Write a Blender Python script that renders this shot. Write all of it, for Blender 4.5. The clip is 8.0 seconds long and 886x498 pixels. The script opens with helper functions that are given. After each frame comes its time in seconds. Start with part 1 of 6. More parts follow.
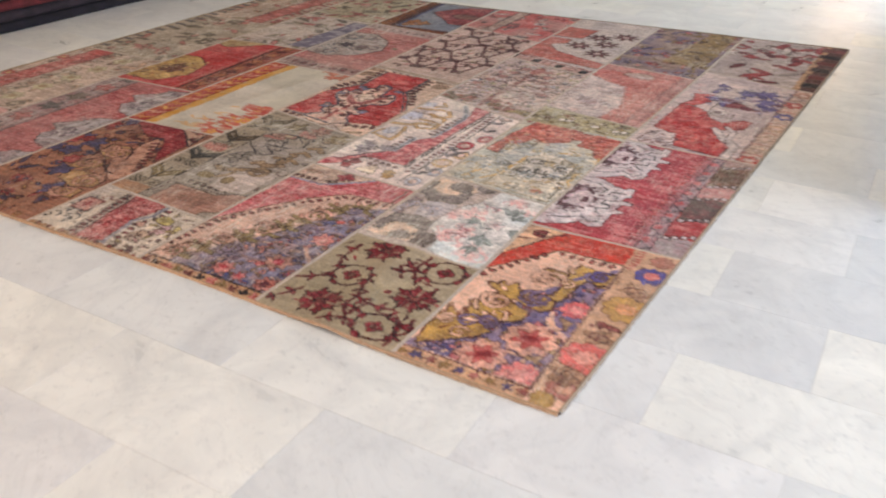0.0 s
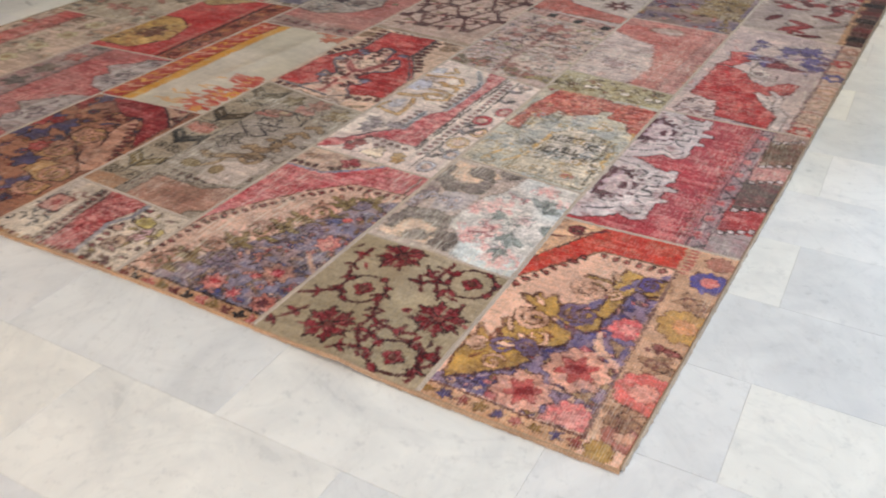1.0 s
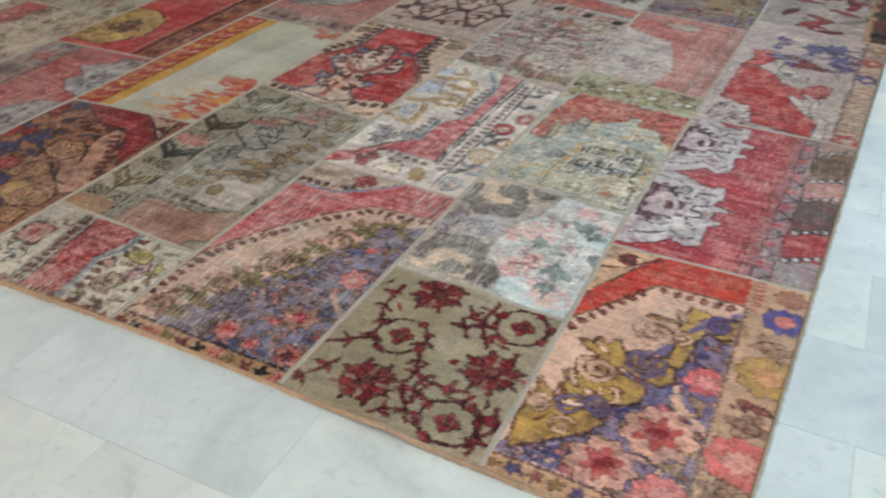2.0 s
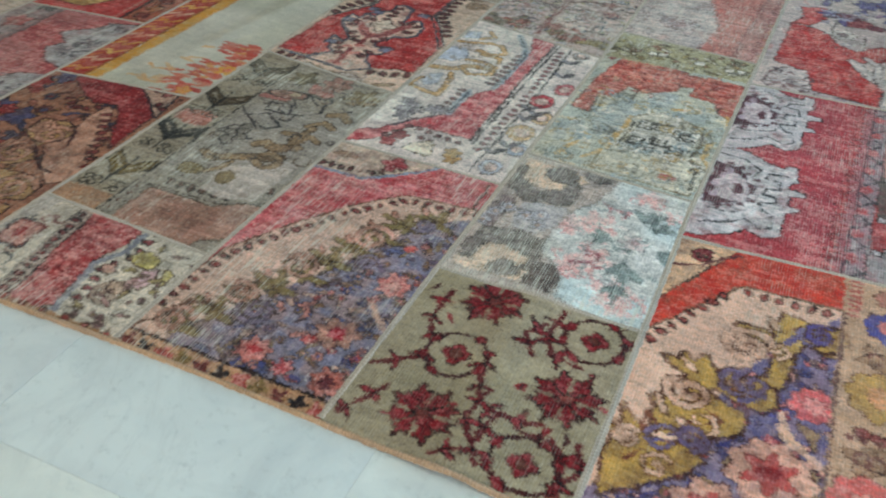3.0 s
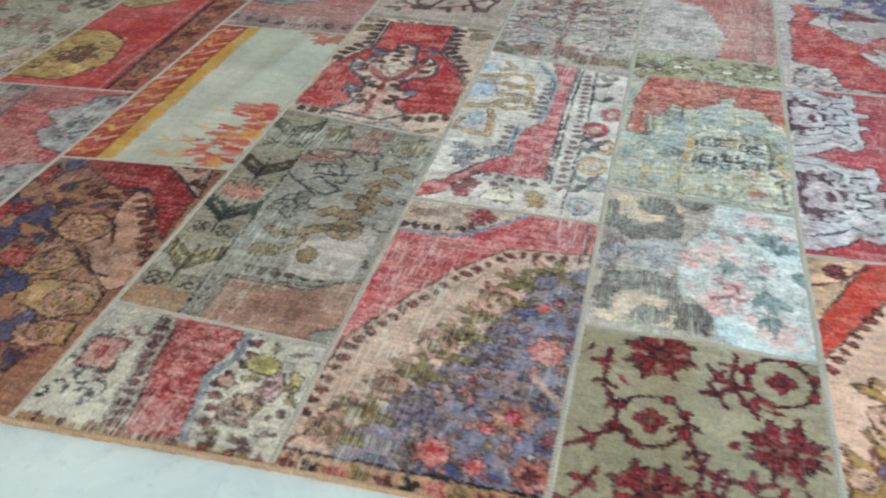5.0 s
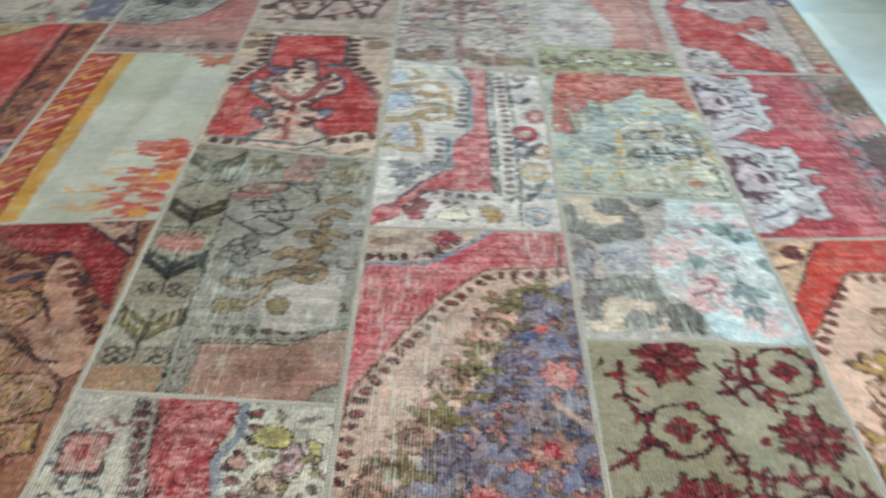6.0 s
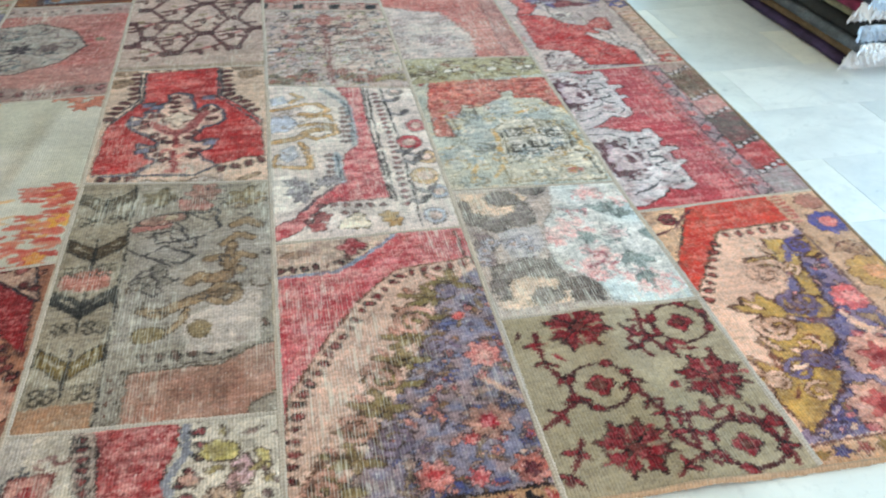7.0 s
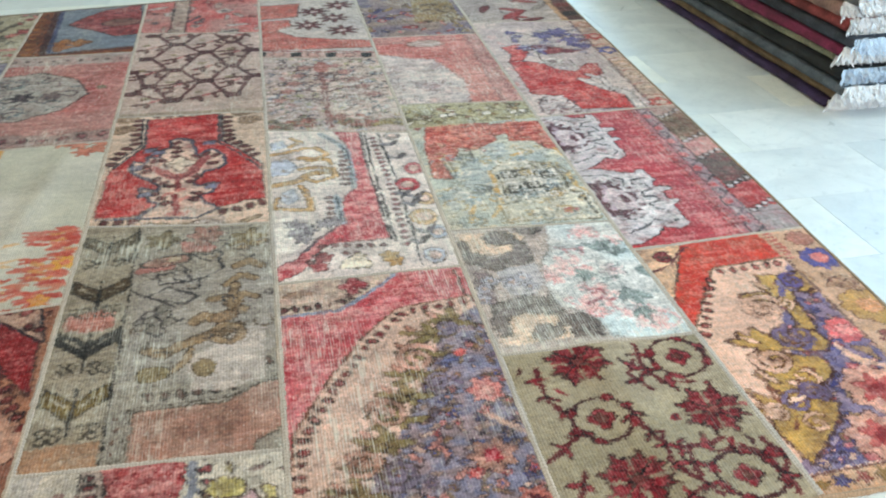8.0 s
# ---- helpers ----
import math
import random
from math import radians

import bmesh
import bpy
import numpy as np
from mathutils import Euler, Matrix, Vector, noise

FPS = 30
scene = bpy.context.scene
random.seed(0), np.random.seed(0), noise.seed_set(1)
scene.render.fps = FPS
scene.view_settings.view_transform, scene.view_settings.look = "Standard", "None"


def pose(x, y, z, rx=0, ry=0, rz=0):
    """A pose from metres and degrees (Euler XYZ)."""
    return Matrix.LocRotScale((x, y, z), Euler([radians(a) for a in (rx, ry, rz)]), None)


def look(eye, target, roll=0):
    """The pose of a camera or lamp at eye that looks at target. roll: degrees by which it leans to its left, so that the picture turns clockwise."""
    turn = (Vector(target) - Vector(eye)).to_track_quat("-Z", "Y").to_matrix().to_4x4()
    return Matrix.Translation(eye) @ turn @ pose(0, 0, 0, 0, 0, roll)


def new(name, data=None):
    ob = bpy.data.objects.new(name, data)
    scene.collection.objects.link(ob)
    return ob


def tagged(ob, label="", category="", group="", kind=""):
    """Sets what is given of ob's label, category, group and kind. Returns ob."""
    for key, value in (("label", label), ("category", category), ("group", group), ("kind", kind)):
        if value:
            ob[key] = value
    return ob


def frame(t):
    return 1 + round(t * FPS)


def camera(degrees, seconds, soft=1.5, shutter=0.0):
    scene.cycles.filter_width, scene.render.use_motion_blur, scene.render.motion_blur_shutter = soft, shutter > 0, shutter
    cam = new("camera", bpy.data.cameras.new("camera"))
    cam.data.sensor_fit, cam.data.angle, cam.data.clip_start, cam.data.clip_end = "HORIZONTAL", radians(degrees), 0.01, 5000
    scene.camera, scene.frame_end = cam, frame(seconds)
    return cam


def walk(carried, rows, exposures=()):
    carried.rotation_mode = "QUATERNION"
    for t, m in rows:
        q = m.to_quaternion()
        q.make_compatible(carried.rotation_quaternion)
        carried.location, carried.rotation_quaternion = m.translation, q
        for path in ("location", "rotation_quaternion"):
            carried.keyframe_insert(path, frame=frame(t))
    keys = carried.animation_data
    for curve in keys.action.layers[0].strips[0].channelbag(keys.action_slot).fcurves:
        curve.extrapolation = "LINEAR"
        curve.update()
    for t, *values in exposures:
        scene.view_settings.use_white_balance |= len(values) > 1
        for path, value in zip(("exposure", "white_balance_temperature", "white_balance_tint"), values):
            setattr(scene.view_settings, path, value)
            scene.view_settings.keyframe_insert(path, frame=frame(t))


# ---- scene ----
cam = camera(55.1, 8.0, 2.0, 0.6)
PATH = [
    (0, (0.477, -1.403, 1.194), (-0.373, 0.134, 0.237), 1.2),
    (0.5, (0.347, -1.212, 1.187), (-0.525, 0.283, 0.184), 0.4),
    (1, (0.232, -1.119, 1.174), (-0.571, 0.364, 0.098), 0.4),
    (1.5, (0.058, -1.024, 1.155), (-0.632, 0.502, 0.062), 1.0),
    (2, (-0.069, -0.963, 1.145), (-0.77, 0.544, 0.032), 1.7),
    (2.2, (-0.111, -0.937, 1.127), (-0.842, 0.534, -0.015), 1.2),
    (3.3, (-0.38, -0.762, 1.068), (-0.964, 0.724, -0.136), 2.5),
    (3.5, (-0.423, -0.764, 1.068), (-0.971, 0.752, -0.115), 2.8),
    (4, (-0.584, -0.841, 1.065), (-0.942, 0.754, -0.088), 1.0),
    (4.5, (-0.683, -0.859, 1.066), (-1.026, 0.767, -0.046), -0.0),
    (4.7, (-0.727, -0.837, 1.053), (-1.146, 0.76, -0.075), -0.7),
    (5.8, (-1.088, -0.696, 1.075), (-1.205, 0.901, -0.123), 1.5),
    (6, (-1.132, -0.716, 1.085), (-1.128, 0.893, -0.104), 0.9),
    (6.5, (-1.199, -0.774, 1.086), (-0.961, 0.839, -0.072), 0.8),
    (7, (-1.226, -0.811, 1.084), (-0.91, 0.807, -0.048), 0.0),
    (7.5, (-1.232, -0.83, 1.083), (-0.88, 0.82, 0.009), 0.5),
    (8, (-1.254, -0.843, 1.087), (-0.905, 0.829, 0.047), -0.1),
]

SOUTH_POWER, EAST_POWER, NORTH_POWER = 105.0, 320.0, 135.0
EXPOSURES = [(0.0, -0.27, 7400, 32), (1.0, -0.26, 7200, 28), (2.2, -0.43, 6350, 12), (3.5, -0.47, 5900, 4), (4.2, -0.24, 5850, 4), (6.0, -0.03, 5850, 4), (7.0, 0.05, 6150, 9), (8.0, 0.07, 6250, 9)]
walk_rows = [(t, look(eye, target, roll)) for t, eye, target, roll in PATH]
walk(cam, walk_rows, EXPOSURES)

# ---- world, sun and window light ----
world = bpy.data.worlds.new("sky")
scene.world = world
world.use_nodes = True
wn = world.node_tree
sky = wn.nodes.new("ShaderNodeTexSky")
sky.sky_type, sky.sun_disc = "NISHITA", False
sky.sun_elevation, sky.sun_rotation = radians(48), radians(70)
wn.links.new(sky.outputs[0], wn.nodes["Background"].inputs[0])
wn.nodes["Background"].inputs[1].default_value = 0.12


def sun_lamp():
    data = bpy.data.lights.new("sun", "SUN")
    data.energy, data.angle, data.color = 2.0, radians(0.5), (1.0, 0.95, 0.88)
    ob = new("sun", data)
    d = Vector((math.cos(radians(48)) * math.sin(radians(70)), math.cos(radians(48)) * math.cos(radians(70)), math.sin(radians(48))))
    ob.matrix_world = look(d * 20, (0, 0, 0))


sun_lamp()


def window_lamp(name, eye, target, w, h, power, colour):
    data = bpy.data.lights.new(name, "AREA")
    data.shape, data.size, data.size_y, data.energy, data.color = "RECTANGLE", w, h, power, colour
    ob = new(name, data)
    ob.matrix_world = look(eye, target)


# ---- materials ----
def material(name):
    m = bpy.data.materials.new(name)
    m.use_nodes = True
    return m, m.node_tree.nodes, m.node_tree.links, m.node_tree.nodes["Principled BSDF"]


def node(ns, kind, **values):
    n = ns.new(kind)
    for k, v in values.items():
        n.inputs[k.replace("_", " ")].default_value = v
    return n


def mix(ns, ls, fac, a, b, blend="MIX"):
    n = ns.new("ShaderNodeMix")
    n.data_type, n.blend_type = "RGBA", blend
    for i, v in ((0, fac), (6, a), (7, b)):
        if isinstance(v, bpy.types.NodeSocket):
            ls.new(v, n.inputs[i])
        else:
            n.inputs[i].default_value = v
    return n.outputs[2]


def ramp(ns, ls, fac, *stops):
    n = ns.new("ShaderNodeValToRGB")
    ls.new(fac, n.inputs[0])
    while len(n.color_ramp.elements) < len(stops):
        n.color_ramp.elements.new(0.5)
    for e, (p, c) in zip(n.color_ramp.elements, stops):
        e.position, e.color = p, (*c, 1) if len(c) == 3 else c
    return n.outputs[0]


def srgb(c):
    c = np.asarray(c, float) / 255
    return np.where(c <= 0.04045, c / 12.92, ((c + 0.055) / 1.055) ** 2.4)


def cloth_material():
    """Worn hand-knotted pile: dyed wool from the woven colour, warp ridges and lint."""
    m, ns, ls, bsdf = material("worn_wool_pile")
    at = ns.new("ShaderNodeAttribute")
    at.attribute_name = "dye"
    tc = ns.new("ShaderNodeTexCoord")
    fine = node(ns, "ShaderNodeTexNoise", Scale=420.0, Detail=3.0)
    ls.new(tc.outputs["Object"], fine.inputs["Vector"])
    grain = ramp(ns, ls, fine.outputs[0], (0.3, (0.84, 0.84, 0.84)), (0.7, (1.14, 1.13, 1.12)))
    c = mix(ns, ls, 1.0, at.outputs[0], grain, "MULTIPLY")
    ridge = node(ns, "ShaderNodeTexWave", Scale=54.0, Distortion=0.8, Detail=1.0)
    ridge.bands_direction = "X"
    ls.new(tc.outputs["Object"], ridge.inputs["Vector"])
    rows = ramp(ns, ls, ridge.outputs["Fac"], (0.0, (0.94, 0.94, 0.94)), (1.0, (1.04, 1.04, 1.04)))
    c = mix(ns, ls, 0.75, c, rows, "MULTIPLY")
    peak = ramp(ns, ls, ridge.outputs["Fac"], (0.6, (0, 0, 0)), (0.95, (0.85, 0.85, 0.85)))
    # the pile breaks away in short runs along the warps
    stretch = node(ns, "ShaderNodeMapping")
    stretch.inputs["Scale"].default_value = (170.0, 26.0, 1.0)
    ls.new(tc.outputs["Object"], stretch.inputs["Vector"])
    runs = node(ns, "ShaderNodeTexNoise", Scale=1.0, Detail=2.0)
    ls.new(stretch.outputs[0], runs.inputs["Vector"])
    broken = ramp(ns, ls, runs.outputs[0], (0.42, (0, 0, 0)), (0.62, (1, 1, 1)))
    some = ns.new("ShaderNodeMath")
    some.operation = "MULTIPLY"
    ls.new(peak, some.inputs[0]), ls.new(broken, some.inputs[1])
    bare = ns.new("ShaderNodeMath")
    bare.operation = "MULTIPLY"
    ls.new(some.outputs[0], bare.inputs[0]), ls.new(at.outputs["Alpha"], bare.inputs[1])
    c = mix(ns, ls, bare.outputs[0], c, (0.70, 0.66, 0.58, 1))
    lint = node(ns, "ShaderNodeTexNoise", Scale=900.0, Detail=1.0)
    ls.new(tc.outputs["Object"], lint.inputs["Vector"])
    lf = ramp(ns, ls, lint.outputs[0], (0.68, (0, 0, 0)), (0.8, (0.5, 0.5, 0.5)))
    c = mix(ns, ls, lf, c, (0.5, 0.47, 0.42, 1))
    ls.new(c, bsdf.inputs["Base Color"])
    bsdf.inputs["Roughness"].default_value = 0.93
    bsdf.inputs["Specular IOR Level"].default_value = 0.15
    bsdf.inputs["Sheen Weight"].default_value = 0.05
    bsdf.inputs["Sheen Roughness"].default_value = 0.6
    add = ns.new("ShaderNodeMath")
    ls.new(fine.outputs[0], add.inputs[0]), ls.new(ridge.outputs["Fac"], add.inputs[1])
    bump = node(ns, "ShaderNodeBump", Strength=0.26, Distance=0.0015)
    ls.new(add.outputs[0], bump.inputs["Height"])
    ls.new(bump.outputs[0], bsdf.inputs["Normal"])
    return m


def marble_material():
    m, ns, ls, bsdf = material("polished_white_marble")
    tc = ns.new("ShaderNodeTexCoord")
    info = ns.new("ShaderNodeObjectInfo")
    isle = ns.new("ShaderNodeNewGeometry")
    rnd = ns.new("ShaderNodeMath")
    ls.new(info.outputs["Random"], rnd.inputs[0]), ls.new(isle.outputs["Random Per Island"], rnd.inputs[1])
    fr = ns.new("ShaderNodeMath")
    fr.operation = "FRACT"
    ls.new(rnd.outputs[0], fr.inputs[0])
    off = ns.new("ShaderNodeVectorMath")
    off.operation = "MULTIPLY_ADD"
    off.inputs[1].default_value = (31, 17, 9)
    ls.new(fr.outputs[0], off.inputs[0]), ls.new(isle.outputs["Position"], off.inputs[2])
    cloud = node(ns, "ShaderNodeTexNoise", Scale=4.0, Detail=7.0, Roughness=0.62, Distortion=0.8)
    vein = node(ns, "ShaderNodeTexNoise", Scale=2.2, Detail=5.0, Roughness=0.55, Distortion=2.5)
    speck = node(ns, "ShaderNodeTexNoise", Scale=34.0, Detail=5.0, Roughness=0.75)
    for n in (cloud, vein, speck):
        ls.new(off.outputs[0], n.inputs["Vector"])
    tone = ramp(ns, ls, fr.outputs[0], (0.0, (0.88, 0.86, 0.81)), (0.18, (0.86, 0.85, 0.81)), (0.3, (0.76, 0.77, 0.77)), (0.6, (0.80, 0.80, 0.80)), (0.78, (0.84, 0.83, 0.82)), (1.0, (0.71, 0.72, 0.73)))
    cl = ramp(ns, ls, cloud.outputs[0], (0.32, (0.84, 0.85, 0.86)), (0.62, (1.03, 1.03, 1.02)))
    c = mix(ns, ls, 1.0, tone, cl, "MULTIPLY")
    ve = ramp(ns, ls, vein.outputs[0], (0.47, (0, 0, 0)), (0.5, (0.10, 0.10, 0.10)), (0.53, (0, 0, 0)))
    c = mix(ns, ls, ve, c, (0.42, 0.43, 0.44, 1))
    sp = ramp(ns, ls, speck.outputs[0], (0.56, (0, 0, 0)), (0.72, (0.42, 0.42, 0.42)))
    c = mix(ns, ls, sp, c, (0.45, 0.46, 0.46, 1))
    ls.new(c, bsdf.inputs["Base Color"])
    ro = ramp(ns, ls, cloud.outputs[0], (0.3, (0.26, 0.26, 0.26)), (0.75, (0.42, 0.42, 0.42)))
    ls.new(ro, bsdf.inputs["Roughness"])
    bsdf.inputs["Specular IOR Level"].default_value = 0.35
    bump = node(ns, "ShaderNodeBump", Strength=0.04, Distance=0.002)
    ls.new(speck.outputs[0], bump.inputs["Height"])
    ls.new(bump.outputs[0], bsdf.inputs["Normal"])
    return m


def plain_material(name, colour, rough=0.8, scale=30.0, vary=0.12, bumpy=0.1):
    m, ns, ls, bsdf = material(name)
    tc = ns.new("ShaderNodeTexCoord")
    n1 = node(ns, "ShaderNodeTexNoise", Scale=scale, Detail=5.0)
    n2 = node(ns, "ShaderNodeTexNoise", Scale=scale * 0.07, Detail=3.0)
    for n in (n1, n2):
        ls.new(tc.outputs["Object"], n.inputs["Vector"])
    lo, hi = (1 - vary,) * 3, (1 + vary,) * 3
    c = mix(ns, ls, 1.0, (*srgb(colour), 1), ramp(ns, ls, n1.outputs[0], (0.3, lo), (0.7, hi)), "MULTIPLY")
    c = mix(ns, ls, 1.0, c, ramp(ns, ls, n2.outputs[0], (0.35, lo), (0.65, hi)), "MULTIPLY")
    ls.new(c, bsdf.inputs["Base Color"])
    bsdf.inputs["Roughness"].default_value = rough
    bump = node(ns, "ShaderNodeBump", Strength=bumpy, Distance=0.003)
    ls.new(n1.outputs[0], bump.inputs["Height"])
    ls.new(bump.outputs[0], bsdf.inputs["Normal"])
    return m


WOOL = cloth_material()
MARBLE = marble_material()
PLASTER = plain_material("cream_wall_paint", (232, 216, 190), 0.85, 12, 0.04, 0.05)
GROUT = plain_material("grey_tile_joint", (186, 184, 178), 0.9, 60, 0.1, 0.1)
JUTE = plain_material("rug_backing", (170, 150, 125), 0.95, 200, 0.15, 0.2)

FLOOR_Z = -0.007


# ---- mesh helpers ----
def part(name, bm, mat, parent=None, label=""):
    me = bpy.data.meshes.new(name)
    bm.to_mesh(me)
    bm.free()
    me.materials.append(mat)
    ob = new(name, me)
    ob.parent = parent
    return tagged(ob, label)


def box_bm(x0, y0, z0, x1, y1, z1, bevel=0.0):
    bm = bmesh.new()
    bmesh.ops.create_cube(bm, size=1)
    bmesh.ops.scale(bm, vec=(x1 - x0, y1 - y0, z1 - z0), verts=bm.verts)
    bmesh.ops.translate(bm, vec=((x0 + x1) / 2, (y0 + y1) / 2, (z0 + z1) / 2), verts=bm.verts)
    if bevel:
        bmesh.ops.bevel(bm, geom=bm.edges[:], offset=bevel, segments=2, affect="EDGES")
    return bm


def grid_object(name, X, Y, Z, colours, mat, parent, bare=0.2):
    """A sheet of (rows, columns) places with a dye colour, and how bare its warps are, at every place."""
    ny, nx = X.shape
    me = bpy.data.meshes.new(name)
    idx = np.arange(ny * nx).reshape(ny, nx)
    quads = np.stack([idx[:-1, :-1], idx[:-1, 1:], idx[1:, 1:], idx[1:, :-1]], -1).reshape(-1, 4)
    me.vertices.add(ny * nx)
    me.vertices.foreach_set("co", np.stack([X, Y, Z], -1).astype(np.float32).ravel())
    me.loops.add(quads.size)
    me.loops.foreach_set("vertex_index", quads.ravel().astype(np.int32))
    me.polygons.add(len(quads))
    me.polygons.foreach_set("loop_start", (np.arange(len(quads)) * 4).astype(np.int32))
    me.update(calc_edges=True)
    layer = me.color_attributes.new("dye", "FLOAT_COLOR", "POINT")
    rgba = np.ones((ny * nx, 4), np.float32)
    rgba[:, :3] = srgb(np.clip(colours, 0, 255)).reshape(-1, 3)
    rgba[:, 3] = np.broadcast_to(bare, X.shape).ravel()
    layer.data.foreach_set("color", rgba.ravel())
    me.shade_smooth()
    me.materials.append(mat)
    ob = new(name, me)
    ob.parent = parent
    return ob


# ---- woven drawing ----
TABLE = np.random.RandomState(5).rand(64, 64)


def vnoise(x, y, seed=0):
    x, y = x + seed * 7.31, y + seed * 3.77
    i, j = np.floor(x).astype(int), np.floor(y).astype(int)
    u, v = x - i, y - j
    u, v = u * u * (3 - 2 * u), v * v * (3 - 2 * v)
    a, b = TABLE[j % 64, i % 64], TABLE[j % 64, (i + 1) % 64]
    c, d = TABLE[(j + 1) % 64, i % 64], TABLE[(j + 1) % 64, (i + 1) % 64]
    return a + (b - a) * u + (c - a) * v + (a - b - c + d) * u * v


def arc(x, y, r, a0, a1, n=12, grow=0.0):
    """Points along an arc, or a spiral whose radius changes by grow."""
    return [(x + (r + grow * i / n) * math.cos(a0 + (a1 - a0) * i / n), y + (r + grow * i / n) * math.sin(a0 + (a1 - a0) * i / n)) for i in range(n + 1)]


def along(pts, step):
    """Even places along a path, with their directions."""
    out, carry = [], step / 2
    for (ax, ay), (bx, by) in zip(pts, pts[1:]):
        length = math.hypot(bx - ax, by - ay)
        while carry < length:
            f = carry / length
            out.append((ax + (bx - ax) * f, ay + (by - ay) * f, math.atan2(by - ay, bx - ax)))
            carry += step
        carry -= length
    return out


class Weave:
    """The pattern of one piece of rug, drawn in the rug's own metres."""

    def __init__(self, X, Y, seed):
        self.X, self.Y, self.seed = X, Y, seed
        row, col = np.floor(Y / 0.0042).astype(int), np.floor(X / 0.0042).astype(int)
        comb = TABLE[row % 64, (row * 7 + col // 9 + seed) % 64] - 0.5
        step = TABLE[(col * 5 + row // 9 + seed) % 64, col % 64] - 0.5
        self.x = X + 0.0034 * comb + 0.003 * (vnoise(X * 95, Y * 95, seed) - 0.5) + 0.005 * (vnoise(X * 24, Y * 24, seed + 1) - 0.5)
        self.y = Y + 0.0030 * step + 0.003 * (vnoise(X * 95, Y * 95, seed + 2) - 0.5) + 0.005 * (vnoise(X * 24, Y * 24, seed + 3) - 0.5)
        self.rag = 0.0045 * (vnoise(X * 120, Y * 120, seed + 8) - 0.5) + 0.004 * (vnoise(X * 48, Y * 48, seed + 9) - 0.5)
        self.fade = np.clip(1.32 - 0.5 * vnoise(X * 34, Y * 34, seed + 6) - 0.42 * vnoise(X * 120, Y * 120, seed + 7), 0.45, 1)
        self.worn = np.clip(1.25 - 0.75 * vnoise(X * 55, Y * 55, seed + 4) - 0.45 * vnoise(X * 210, Y * 210, seed + 14), 0.2, 0.95)
        self.c = np.zeros(X.shape + (3,))
        self.rng = random.Random(seed)
        self.clip = None

    def n(self, scale, k=0):
        return vnoise(self.X * scale, self.Y * scale, self.seed + 11 * k + 5)

    def fill(self, c, c2=None, scale=9, k=1):
        self.c[:] = c
        if c2 is not None:
            self.blend(c2, np.clip((self.n(scale, k) - 0.3) * 2.2, 0, 1))

    def blend(self, c, amount):
        a = amount[..., None] if self.clip is None else (amount * self.clip)[..., None]
        self.c = self.c * (1 - a) + np.asarray(c, float) * a

    def put(self, d, c, out=None, ow=0.005):
        d = d + self.rag
        if out is not None:
            out = tuple(0.66 * v for v in out)
            self.blend(out, np.clip((ow * 0.78 - d) / 0.0016 + 0.5, 0, 1) * self.worn)
        self.blend(c, np.clip(-d / 0.0016 + 0.5, 0, 1) * (self.fade if sum(c) > 300 else np.maximum(self.fade, 0.8)))

    def disc(self, x, y, r, ry=None, a=0.0):
        ry = ry or r
        dx, dy = self.x - x, self.y - y
        u, v = dx * math.cos(a) + dy * math.sin(a), -dx * math.sin(a) + dy * math.cos(a)
        return (np.sqrt((u / r) ** 2 + (v / ry) ** 2) - 1) * min(r, ry)

    def rect(self, x0, y0, x1, y1):
        return np.maximum(np.abs(self.x - (x0 + x1) / 2) - abs(x1 - x0) / 2, np.abs(self.y - (y0 + y1) / 2) - abs(y1 - y0) / 2)

    def path(self, pts, w):
        d = np.full(self.X.shape, 9.0)
        for (ax, ay), (bx, by) in zip(pts, pts[1:]):
            ex, ey = bx - ax, by - ay
            f = np.clip(((self.x - ax) * ex + (self.y - ay) * ey) / (ex * ex + ey * ey + 1e-12), 0, 1)
            d = np.minimum(d, np.hypot(self.x - ax - f * ex, self.y - ay - f * ey))
        return d - w / 2

    def poly(self, pts):
        d = self.path(list(pts) + [pts[0]], 0)
        inside = np.zeros(self.X.shape, bool)
        for (ax, ay), (bx, by) in zip(pts, list(pts[1:]) + [pts[0]]):
            if ay != by:
                hit = ((ay > self.y) != (by > self.y)) & (self.x < (bx - ax) * (self.y - ay) / (by - ay) + ax)
                inside ^= hit
        return np.where(inside, -d, d)

    def rosette(self, x, y, r, n=6, depth=0.3, a=0.0):
        dx, dy = self.x - x, self.y - y
        return np.hypot(dx, dy) - r * (1 - depth * (0.5 - 0.5 * np.cos(n * (np.arctan2(dy, dx) - a))))

    def line(self, pts, w, c):
        self.put(self.path(pts, w), c)

    def area(self, pts, c, out=None, ow=0.005, c2=None, scale=40):
        d = self.poly(pts)
        self.put(d, c, out, ow)
        if c2 is not None:
            self.blend(c2, np.clip(-d / 0.002, 0, 1) * np.clip((self.n(scale, 3) - 0.42) * 3, 0, 1))

    def flower(self, x, y, r, c, mid=None, out=None, n=6, depth=0.3, a=0.3):
        self.put(self.rosette(x, y, r, n, depth, a), c, out, 0.004)
        if mid is not None:
            self.put(self.rosette(x, y, r * 0.45, n, depth, a), mid, out, 0.002)

    def dots(self, pts, step, r, c, out=None, long=1.3):
        for x, y, a in along(pts, step):
            self.put(self.disc(x, y, r * 0.60, r * 0.68 * long, a + self.rng.uniform(-0.4, 0.4)), c, out, 0.005)

    def leaf(self, x, y, length, w, a, c, out=None):
        self.put(self.disc(x + math.cos(a) * length / 2, y + math.sin(a) * length / 2, length / 2, w / 2, a), c, out, 0.003)

